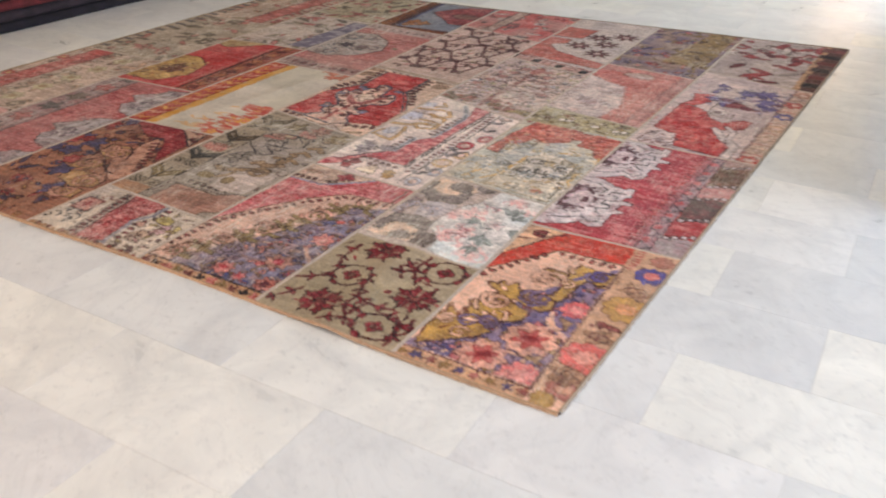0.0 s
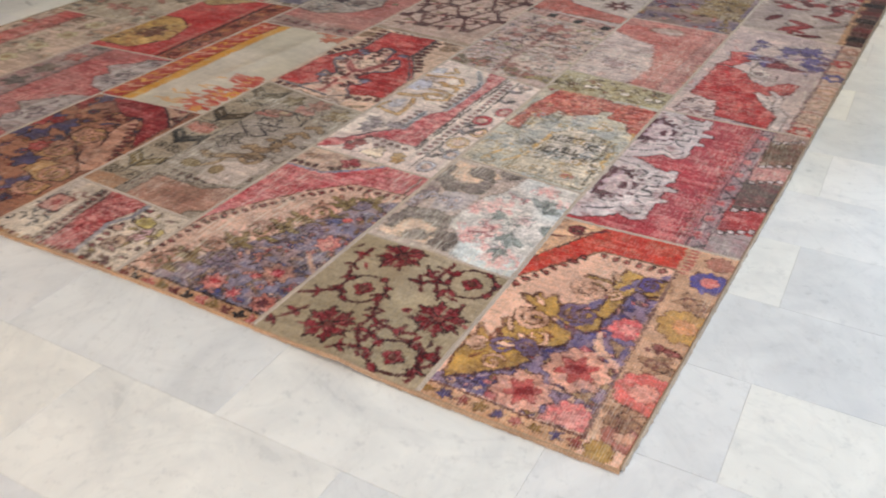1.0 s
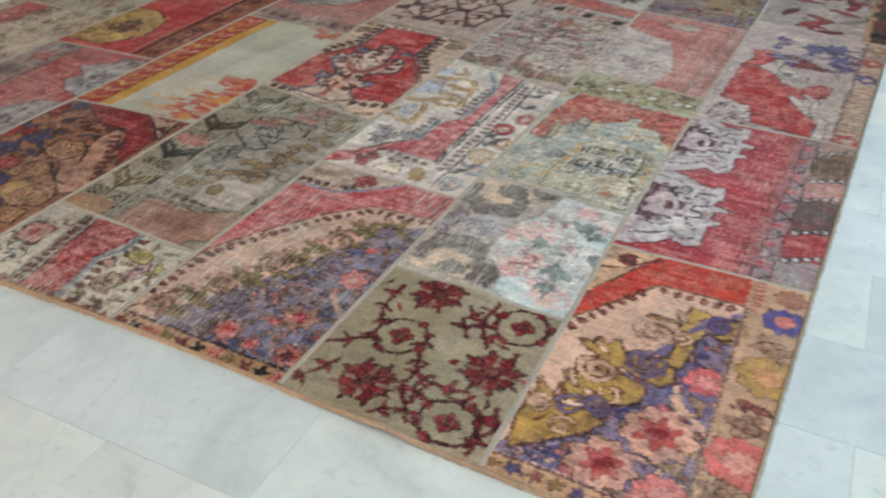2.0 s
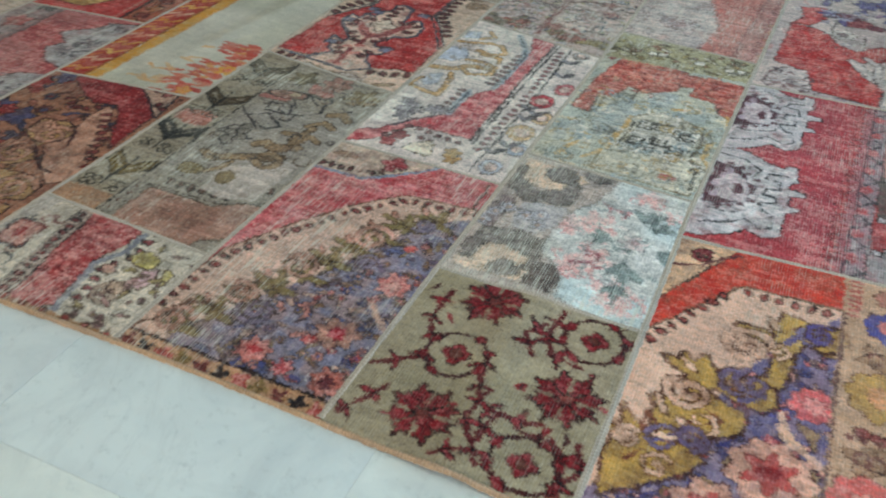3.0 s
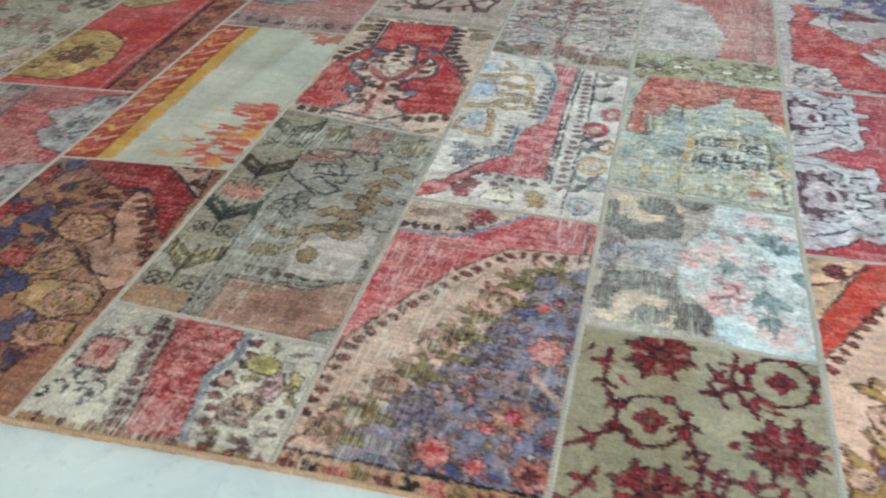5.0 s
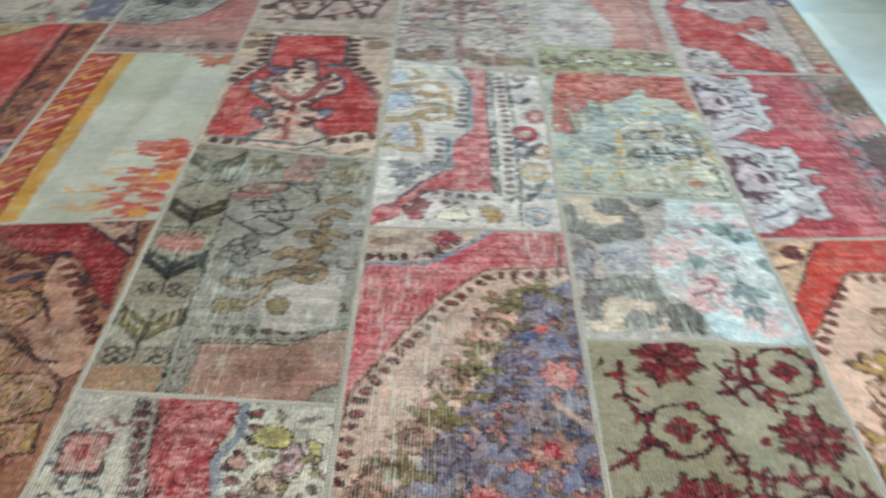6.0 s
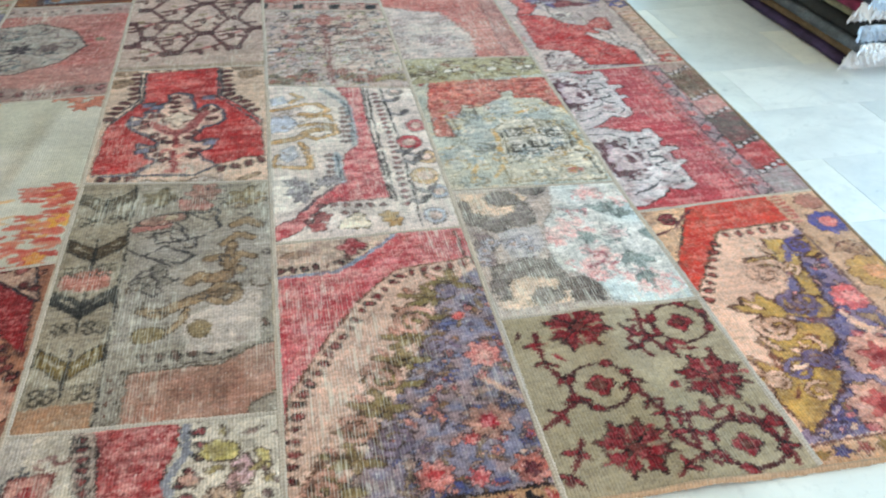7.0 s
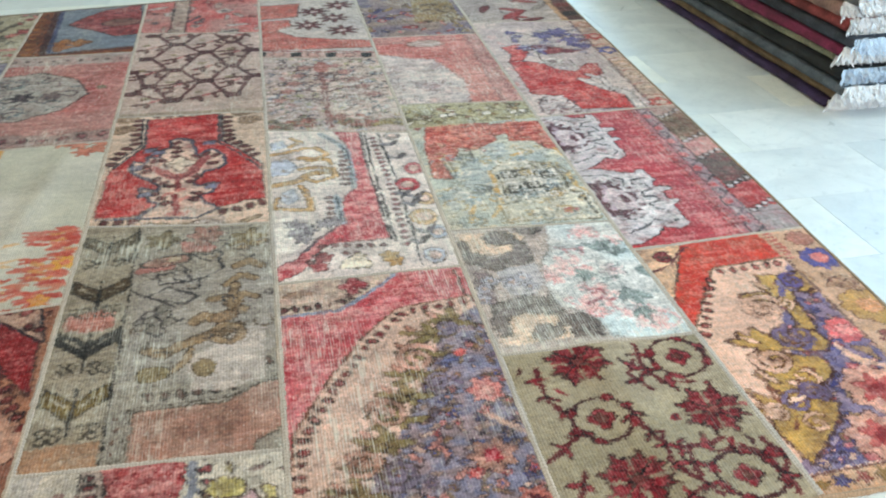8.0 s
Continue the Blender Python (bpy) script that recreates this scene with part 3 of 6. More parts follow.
    for pts in ([(-0.617, 0.852), (-0.597, 0.837), (-0.592, 0.804)], [(-0.597, 0.837), (-0.554, 0.836), (-0.567, 0.809)], [(-0.625, 0.602), (-0.592, 0.620), (-0.562, 0.607)], [(-0.604, 0.683), (-0.598, 0.653)], [(-0.598, 0.639), (-0.576, 0.653), (-0.570, 0.633), (-0.591, 0.615)]):
        p.line(pts, 0.008, (176, 92, 98))
    cx, cy = [(-0.519, 0.729)][0]
    for (x, y), s in zip([(-0.513, 0.819), (-0.572, 0.722), (-0.459, 0.716), (-0.513, 0.640), (-0.513, 0.569), (-0.485, 0.794)], (0.05, 0.04, 0.045, 0.055, 0.035, 0.04)):
        a = math.atan2(y - cy, x - cx)
        for k in (-0.7, 0.0, 0.7):
            p.leaf(x, y, s, s * 0.42, a + k, (142, 154, 144), (118, 130, 124))
    p.flower(cx, cy, 0.032, (220, 202, 190), (200, 160, 154), (124, 132, 126), 6)
    p.line([(-0.520, 0.699), (-0.519, 0.627), (-0.515, 0.563), (-0.508, 0.504)], 0.006, (130, 140, 132))
    p.scribble(-0.62, 0.56, -0.44, 0.86, ((140, 152, 144), (160, 164, 156)), 26, 0.03, 0.0045)
    p.free()
    p.wear(0.34, (206, 200, 184), busy=0.6, stray=0.003)
    p.bare = np.clip(p.bare + 0.35, 0, 0.9)


def sage_panel(p):
    p.fill((190, 186, 160), (178, 182, 164), 12)
    red, ink = (198, 98, 82), (108, 96, 84)
    p.garden(-0.86, 0.98, -0.42, 1.45, ((170, 182, 180), (204, 194, 160), (160, 164, 146), (208, 198, 168), (196, 172, 130)), 120, 0.016, None, 0.7)
    for pts in ([(-0.733, 1.373), (-0.672, 1.384), (-0.637, 1.306), (-0.679, 1.177), (-0.736, 1.165), (-0.761, 1.222)], [(-0.653, 1.488), (-0.577, 1.489), (-0.598, 1.385), (-0.657, 1.373)], [(-0.529, 1.436), (-0.466, 1.406), (-0.483, 1.336), (-0.538, 1.340)], [(-0.830, 1.202), (-0.777, 1.226), (-0.769, 1.135), (-0.827, 1.083)]):
        p.area(pts, (170, 176, 166), None, c2=(186, 186, 168), scale=40)
    for pts in ([(-0.789, 1.670), (-0.587, 1.646), (-0.593, 1.510), (-0.671, 1.458), (-0.720, 1.477), (-0.749, 1.393), (-0.792, 1.386), (-0.782, 1.274), (-0.835, 1.289), (-0.821, 1.498)], [(-0.529, 1.643), (-0.402, 1.626), (-0.422, 1.405), (-0.459, 1.413), (-0.479, 1.486), (-0.554, 1.493)], [(-0.592, 1.628), (-0.532, 1.634), (-0.541, 1.552), (-0.591, 1.545)]):
        p.area(pts, red, (140, 88, 78), 0.004, (208, 134, 112), 60)
    p.garden(-0.84, 1.44, -0.42, 1.66, ((160, 74, 68), (196, 150, 120), (150, 126, 108), (176, 90, 78)), 44, 0.012, None, 0.5)
    for pts in ([(-0.785, 1.392), (-0.781, 1.270)], [(-0.829, 1.284), (-0.781, 1.270)], [(-0.772, 1.398), (-0.767, 1.282)], [(-0.693, 1.471), (-0.692, 1.373)], [(-0.463, 1.456), (-0.464, 1.397)]):
        p.line(pts, 0.006, ink)
    p.area([(-0.665, 1.305), (-0.585, 1.366), (-0.503, 1.317), (-0.464, 1.277), (-0.479, 1.135), (-0.425, 1.095), (-0.452, 0.971), (-0.696, 0.999), (-0.689, 1.138)], (206, 200, 174), (194, 164, 112), 0.006)
    p.area([(-0.641, 1.292), (-0.479, 1.284), (-0.498, 1.118), (-0.655, 1.111)], (220, 214, 194), (150, 138, 112), 0.004)
    for pts in ([(-0.655, 1.265), (-0.663, 1.126)], [(-0.474, 1.279), (-0.479, 1.127)], [(-0.456, 1.082), (-0.455, 0.997)]):
        p.line(pts, 0.008, (84, 74, 62))
    for pts in ([(-0.670, 1.298), (-0.684, 1.097), (-0.729, 1.033)], [(-0.452, 1.244), (-0.452, 1.157), (-0.422, 1.102)], [(-0.761, 1.104), (-0.794, 1.017)], [(-0.578, 1.388), (-0.538, 1.405)], [(-0.436, 1.416), (-0.421, 1.355)]):
        p.line(pts, 0.013, (206, 168, 104))
    for x, y in [(-0.624, 1.266), (-0.578, 1.271), (-0.527, 1.253), (-0.628, 1.173), (-0.570, 1.189), (-0.525, 1.165), (-0.513, 1.242), (-0.595, 1.152)]:
        p.put(np.abs(p.rosette(x, y, 0.024, 4, 0.4, 0.78)) - 0.0055, (92, 86, 76))
        p.put(p.disc(x, y, 0.007), (128, 118, 100))
    p.line([(-0.546, 1.440), (-0.550, 1.288), (-0.563, 1.180)], 0.008, (222, 214, 196))
    p.put(p.disc(*[(-0.516, 1.029)][0], 0.022, 0.014), (196, 110, 98))
    p.scribble(-0.84, 1.0, -0.42, 1.14, ((132, 124, 108), (150, 156, 146), (190, 160, 110)), 46, 0.035, 0.0055)
    p.scribble(-0.84, 1.1, -0.42, 1.44, ((128, 124, 110), (220, 212, 190), (190, 164, 112), (150, 160, 156)), 120, 0.035, 0.006)
    p.put(p.rect(-0.9, 1.655, -0.3, 1.9), (172, 162, 122))
    p.garden(-0.85, 1.67, -0.33, 1.84, ((214, 206, 176), (136, 122, 90), (186, 166, 106), (200, 192, 166), (160, 116, 92)), 90, 0.012, (132, 116, 90), 0.4)
    for x, y in [(-0.713, 1.736), (-0.683, 1.740), (-0.478, 1.721), (-0.444, 1.724), (-0.570, 1.731)]:
        p.put(p.rect(x - 0.012, y - 0.012, x + 0.012, y + 0.012), (226, 220, 200), (120, 104, 82), 0.005)
    p.wear(0.26, (206, 200, 176), busy=0.85, stray=0.0022)


def faded_coral(p):
    p.fill((204, 112, 100), (210, 138, 122), 7)
    p.area([(-0.87, 2.42), (-0.70, 2.32), (-0.63, 2.30), (-0.60, 2.16), (-0.57, 2.05), (-0.60, 1.8), (-0.9, 1.8)], (216, 206, 190), (176, 150, 138), 0.006, (198, 184, 172), 12)
    p.put(p.disc(-0.63, 2.50, 0.07, 0.045), (206, 190, 170), (200, 150, 130), 0.01)
    p.put(p.disc(-0.69, 2.02, 0.055, 0.05), (214, 202, 188), (168, 128, 122), 0.008)
    p.curl(-0.69, 2.02, 0.035, 0.009, (164, 128, 122))
    p.scribble(-0.85, 1.85, -0.62, 2.3, ((150, 140, 140), (176, 150, 140)), 26, 0.05)
    p.put(p.rect(-0.86, 2.52, -0.7, 2.62), (202, 150, 134))
    p.put(p.poly([(-0.50, 1.8), (-0.44, 2.7), (-0.33, 2.7), (-0.33, 1.8)]), (196, 150, 136))
    for f in (0.0, 0.05):
        p.line([(-0.49 + f, 1.8), (-0.44 + f, 2.7)], 0.008, (150, 96, 92))
    p.dots([(-0.40, 1.84), (-0.37, 2.6)], 0.07, 0.022, (206, 160, 110), (190, 120, 110))
    p.wear(0.42, (206, 168, 150), busy=0.45, stray=0.006, deep=0.95)


def meadow_far(p):
    p.fill((150, 128, 112), (128, 112, 122), 12)
    p.garden(-0.86, 2.55, -0.36, 3.55, (RED, (96, 88, 126), GOLD, (180, 160, 140), (120, 108, 130), (176, 84, 76)), 150, 0.024, (92, 72, 70), 0.5)
    p.put(p.poly([(-0.62, 2.8), (-0.40, 2.8), (-0.40, 3.6), (-0.52, 3.6)]), (150, 124, 76))
    p.garden(-0.6, 2.8, -0.4, 3.5, (GOLD, BROWN, (170, 150, 120)), 40, 0.024, (96, 76, 60), 0.5)
    p.wear(0.25, (170, 150, 138), busy=0.60)


def beast_panel(p):
    p.fill((194, 72, 76), (188, 82, 88), 6)
    fur, ink, plum = (210, 206, 196), (82, 80, 82), (104, 66, 72)
    for y0 in (0.87, 1.29):
        body = [(-0.46, -0.05), (-0.40, -0.04), (-0.345, -0.01), (-0.31, 0.03), (-0.27, 0.01), (-0.24, 0.03), (-0.237, 0.135), (-0.212, 0.145), (-0.212, 0.157), (-0.235, 0.165), (-0.238, 0.21), (-0.203, 0.22), (-0.203, 0.236),
                (-0.24, 0.24), (-0.24, 0.262), (-0.226, 0.28), (-0.232, 0.35), (-0.25, 0.352), (-0.262, 0.33), (-0.30, 0.34), (-0.345, 0.375), (-0.40, 0.385), (-0.46, 0.37)]
        p.area([(x, y0 + y) for x, y in body], fur, ink, 0.006, (194, 188, 182), 25)
        for pts, w in (([(-0.41, 0.01), (-0.36, 0.03), (-0.315, 0.065), (-0.275, 0.04), (-0.258, 0.06), (-0.262, 0.11), (-0.285, 0.115)], 0.005), ([(-0.41, 0.08), (-0.37, 0.075), (-0.31, 0.105), (-0.30, 0.13)], 0.004),
                       ([(-0.285, 0.115), (-0.30, 0.15), (-0.262, 0.16), (-0.262, 0.185), (-0.295, 0.19), (-0.29, 0.22), (-0.258, 0.225), (-0.262, 0.26), (-0.30, 0.265), (-0.29, 0.29), (-0.25, 0.30)], 0.006),
                       ([(-0.42, 0.345), (-0.35, 0.335), (-0.31, 0.30), (-0.325, 0.26)], 0.004)):
            p.line([(x, y0 + y) for x, y in pts], w, ink)
        arch = [(-0.42, 0.10), (-0.385, 0.105), (-0.35, 0.125), (-0.335, 0.165), (-0.318, 0.18), (-0.312, 0.215), (-0.335, 0.225), (-0.34, 0.26), (-0.375, 0.285), (-0.42, 0.29)]
        p.area([(x, y0 + y) for x, y in arch], plum, (150, 130, 140), 0.005)
        p.put(p.disc(-0.365, y0 + 0.19, 0.040, 0.064), (206, 196, 188))
        p.put(p.disc(-0.352, y0 + 0.185, 0.012, 0.026), plum)
        for x, y in ((-0.40, 0.145), (-0.395, 0.235), (-0.385, 0.265), (-0.405, 0.19)):
            p.put(p.disc(x, y0 + y, 0.010, 0.014), (186, 168, 170))
        p.steps([(-0.398, y0 + 0.085), (-0.34, y0 + 0.12), (-0.315, y0 + 0.15)], 0.03, 0.011, plum)
        p.steps([(-0.40, y0 + 0.305), (-0.35, y0 + 0.285), (-0.315, y0 + 0.245)], 0.03, 0.011, plum)
    lean = 0.045

    def bx(x, y):
        return x + lean * (y - 0.8)
    strip = [(bx(-0.135, 0.8), 0.8), (bx(-0.135, 1.7), 1.7), (0.2, 1.7), (0.2, 0.8)]
    p.area(strip, (176, 118, 118))
    p.steps([(bx(-0.135, 0.8), 0.8), (bx(-0.135, 1.7), 1.7)], 0.028, 0.016, (196, 80, 80), (138, 96, 100))
    p.line([(bx(-0.105, 0.8), 0.8), (bx(-0.105, 1.7), 1.7)], 0.005, (110, 88, 92))
    p.area([(bx(-0.1, 0.8), 0.8), (bx(-0.1, 1.7), 1.7), (bx(-0.065, 1.7), 1.7), (bx(-0.065, 0.8), 0.8)], (158, 142, 140))
    for k in range(9):
        y = 0.84 + 0.1 * k
        p.line([(bx(-0.10, y), y - 0.03), (bx(-0.068, y), y), (bx(-0.10, y), y + 0.035)], 0.006, (100, 90, 92))
        p.put(p.disc(bx(-0.088, y), y + 0.05, 0.013, 0.018), (196, 84, 84))
    p.line([(bx(-0.062, 0.8), 0.8), (bx(-0.062, 1.7), 1.7)], 0.007, (70, 66, 70))
    blocks = ((0.80, (156, 148, 142)), (0.93, (182, 72, 70)), (1.07, (120, 110, 100)), (1.26, (190, 140, 128)), (1.38, (124, 106, 84)), (1.58, (172, 150, 134)))
    for y, c in blocks:
        p.area([(bx(-0.058, y), y), (bx(-0.058, y), y + 0.2), (0.2, y + 0.25), (0.2, y + 0.05)], c)
    for y, c in blocks[1:]:
        for k in range(4):
            p.put(p.rect(bx(-0.052, y) + 0.024 * k, y + 0.014 * k - 0.008, bx(-0.038, y) + 0.024 * k, y + 0.014 * k + 0.008), (196, 188, 180), (64, 58, 58), 0.006)
    p.wear(0.26, (212, 152, 146), busy=0.14)


def scroll_panel(p):
    p.fill((196, 180, 166), (180, 164, 156), 9)
    ink, red = (116, 96, 96), (196, 54, 52)
    p.garden(-0.40, 1.65, 0.0, 2.75, ((206, 196, 182), (168, 156, 152), (188, 150, 140), (150, 140, 146)), 60, 0.02, None, 0.6)
    p.area([(-0.351, 2.207), (-0.279, 2.205), (-0.230, 2.168), (-0.201, 2.096), (-0.137, 2.057), (-0.069, 2.133), (-0.033, 2.126), (-0.046, 2.012), (-0.104, 1.987), (-0.139, 1.952), (-0.114, 1.870), (-0.056, 1.801), (-0.063, 1.674), (-0.242, 1.702), (-0.263, 1.769), (-0.286, 1.839), (-0.367, 1.868), (-0.356, 2.091)], red, ink, 0.006, (206, 96, 88), 30)
    p.area([(-0.336, 2.387), (-0.253, 2.413), (-0.246, 2.309), (-0.295, 2.222), (-0.352, 2.214), (-0.319, 2.297)], red, ink, 0.006, (204, 90, 84), 30)
    p.area([(-0.373, 1.761), (-0.332, 1.827), (-0.277, 1.837), (-0.255, 1.767), (-0.242, 1.702), (-0.370, 1.708)], (200, 188, 176), ink, 0.006)
    p.scribble(-0.38, 1.68, -0.25, 1.80, (ink, (150, 116, 112)), 14, 0.04, 0.007)
    band = [(-0.145, 1.972), (-0.119, 1.924), (-0.066, 1.866), (-0.032, 1.807), (-0.040, 1.679)]
    p.put(p.path(band, 0.030), (206, 196, 182), (140, 124, 120), 0.006)
    p.put(p.path([(-0.108, 2.013), (-0.068, 1.967), (-0.069, 1.896), (-0.098, 1.867)], 0.02), (206, 196, 184), (130, 112, 110), 0.005)
    for pts in ([(-0.245, 2.171), (-0.186, 2.212), (-0.121, 2.199), (-0.120, 2.105)], [(-0.242, 2.411), (-0.215, 2.303), (-0.226, 2.207)], [(-0.215, 2.303), (-0.165, 2.350), (-0.100, 2.365)]):
        p.line(pts, 0.014, (206, 196, 180))
        p.line(pts, 0.006, ink)
    p.put(p.disc(*[(-0.154, 2.311)][0], 0.055, 0.04), (136, 48, 54), (206, 196, 182), 0.012)
    p.flower(*[(-0.188, 2.186)][0], 0.045, (206, 198, 182), (150, 130, 124), ink, 6)
    p.garden(*[(-0.265, 2.292)][0], *[(0.098, 2.576)][0], ((112, 104, 148), (150, 124, 140), (188, 172, 160), (130, 70, 78), (158, 156, 170), (100, 92, 140)), 60, 0.026, (126, 106, 116), 0.5)
    for (x, y), r in zip([(-0.126, 2.510), (-0.031, 2.426), (-0.051, 2.550), (-0.010, 2.346)], (0.05, 0.045, 0.05, 0.04)):
        p.put(p.rosette(x, y, r, 6, 0.4), (110, 102, 148), (140, 120, 136), 0.006)
    p.put(p.poly([(-0.0, 1.6), (0.06, 2.8), (0.3, 2.8), (0.3, 1.6)]), (194, 168, 144))
    p.line([(-0.0, 1.6), (0.06, 2.8)], 0.012, (136, 112, 106))
    for y, c in ((1.70, (196, 82, 74)), (1.82, (200, 176, 148)), (1.96, (200, 172, 146)), (2.10, (196, 164, 134)), (2.27, (96, 100, 158)), (2.45, (198, 72, 70)), (2.62, (184, 140, 118))):
        x = 0.04 + 0.05 * (y - 1.6)
        p.flower(x, y, 0.046, c, (206, 182, 160), (160, 120, 106), 6)
        p.line([(x - 0.04, y + 0.06), (x, y + 0.075), (x + 0.04, y + 0.06)], 0.008, (176, 104, 92))
    p.wear(0.26, (212, 168, 152), busy=0.25)


def far_corner(p):
    p.fill((176, 162, 148), (160, 146, 136), 8)
    p.garden(-0.4, 2.75, 0.1, 3.55, ((150, 48, 50), (186, 176, 160), (120, 52, 54), (150, 140, 128), (170, 60, 60)), 60, 0.05, (110, 84, 80), 0.6)
    p.put(p.poly([(0.03, 2.7), (0.07, 3.7), (0.3, 3.7), (0.3, 2.7)]), (96, 52, 46))
    p.line([(0.04, 2.7), (0.08, 3.7)], 0.03, (188, 148, 108))
    for k in range(6):
        y = 2.76 + 0.14 * k
        p.put(p.rect(0.06, y, 0.2, y + 0.07), ((58, 36, 34), (120, 48, 46))[k % 2], (176, 140, 110), 0.012)
    p.wear(0.12, (176, 156, 140), busy=0.50)


def prayer_niche(p):
    p.fill((204, 172, 146), (198, 166, 142), 7)
    brown = (110, 80, 62)
    rise = [(-1.31, 0.14), (-1.303, 0.206), (-1.286, 0.327), (-1.226, 0.44), (-1.131, 0.585), (-1.043, 0.681), (-0.86, 0.70)]
    field = [(-0.86, 0.66), (-0.95, 0.60), (-1.02, 0.45), (-1.08, 0.32), (-1.15, 0.20), (-1.21, 0.10), (-1.22, 0.045), (-0.86, 0.045)]
    p.area(field, (126, 126, 144), None, c2=(156, 136, 134))
    p.inside(field)
    p.garden(-1.2, 0.04, -0.86, 0.64, ((102, 110, 146), (150, 118, 84), (196, 132, 116), (128, 112, 130), (190, 92, 88), (120, 126, 150), (168, 140, 120), (92, 98, 146), (182, 150, 128), (196, 160, 136), (150, 128, 96)), 300, 0.011, (124, 104, 108), 0.5)
    for x, y, r, c, m in ((-0.915, 0.375, 0.04, (206, 122, 110), (212, 160, 140)), (-0.945, 0.205, 0.045, (188, 140, 116), (178, 36, 54)), (-0.90, 0.09, 0.036, (206, 120, 100), (120, 52, 60)),
                          (-1.06, 0.105, 0.035, (206, 130, 116), (190, 70, 70)), (-0.985, 0.17, 0.014, (208, 78, 74), None), (-0.94, 0.50, 0.014, (214, 96, 88), None), (-0.99, 0.085, 0.022, (196, 92, 92), None)):
        p.flower(x, y, r, c, m, (116, 84, 84), 7, 0.3)
    p.line([(-0.93, 0.31), (-0.87, 0.25)], 0.012, PEACH)
    p.free()
    gold = (146, 130, 82)
    for x, y, b in along([(-1.24, 0.07), (-1.16, 0.19), (-1.10, 0.31), (-1.05, 0.41), (-0.98, 0.57), (-0.90, 0.64)], 0.066):
        p.put(p.rosette(x, y, 0.028, 5, 0.5, b), gold, brown, 0.005)
        for s, ln in ((1.7, 0.066), (2.3, 0.056), (0.7, 0.05), (-1.2, 0.05)):
            p.leaf(x, y, ln, 0.018, b + s, gold, brown)
        p.leaf(x - 0.03, y + 0.02, 0.03, 0.012, b + 1.2, (196, 140, 116), brown)
    p.curl(-1.030, 0.500, 0.046, 0.013, (200, 152, 128), brown, 0.4)
    p.curl(-1.115, 0.345, 0.042, 0.012, (198, 152, 128), brown, 2.6, -1)
    p.curl(-1.242, 0.105, 0.040, 0.013, (192, 144, 120), brown, 0.4)
    p.curl(-1.175, 0.225, 0.034, 0.011, (192, 144, 120), brown, 2.2, -1)
    p.curl(-1.115, 0.195, 0.038, 0.013, (128, 116, 130), brown, 3.2)
    p.curl(-1.0, 0.42, 0.026, 0.010, (132, 122, 138), brown, 0.4)
    p.curl(-0.95, 0.59, 0.026, 0.010, (126, 116, 132), brown, 4.0)
    p.line([(-1.30, 0.06), (-1.27, 0.10), (-1.25, 0.16), (-1.20, 0.17)], 0.008, brown)
    p.area(rise + [(-0.86, 0.86), (-1.31, 0.86)], (190, 74, 80), None, c2=(206, 116, 116), scale=50)
    p.area([(-1.33, 0.70), (-1.17, 0.705), (-1.13, 0.735), (-1.09, 0.76), (-1.03, 0.815), (-1.02, 0.86), (-1.33, 0.86)], (196, 176, 148), (96, 100, 112), 0.013)
    p.line([(-1.33, 0.697), (-1.17, 0.70), (-1.128, 0.73), (-1.088, 0.755), (-1.026, 0.812), (-1.014, 0.86)], 0.011, (140, 152, 164))
    p.dots([(-1.30, 0.722), (-1.17, 0.725), (-1.08, 0.79)], 0.026, 0.009, (120, 76, 72), DARK)
    p.put(p.rosette(-1.125, 0.79, 0.036, 4, 0.4), (160, 70, 74), DARK, 0.004)
    p.leaf(-1.28, 0.775, 0.06, 0.024, 0.1, (166, 136, 110), (130, 96, 80))
    p.line(rise, 0.006, brown)
    low = [(x + 0.015, y - 0.018) for x, y in rise]
    p.dots(low, 0.0285, 0.0095, (138, 56, 54), (64, 48, 46))
    p.put(p.rect(-0.885, 0.70, -0.878, 0.84), (92, 84, 72))
    p.put(p.rect(-1.33, -0.02, -0.85, 0.052), (184, 142, 100))
    p.line([(-1.31, 0.054), (-0.86, 0.052)], 0.006, DARK)
    for k in range(11):
        p.put(p.rosette(-1.28 + 0.04 * k, 0.026, 0.021, 4, 0.5, k * 0.7), ((110, 52, 50), (52, 46, 50), (176, 74, 66), (136, 116, 70))[k % 4])
    p.wear(0.34, (206, 166, 150), busy=0.50)


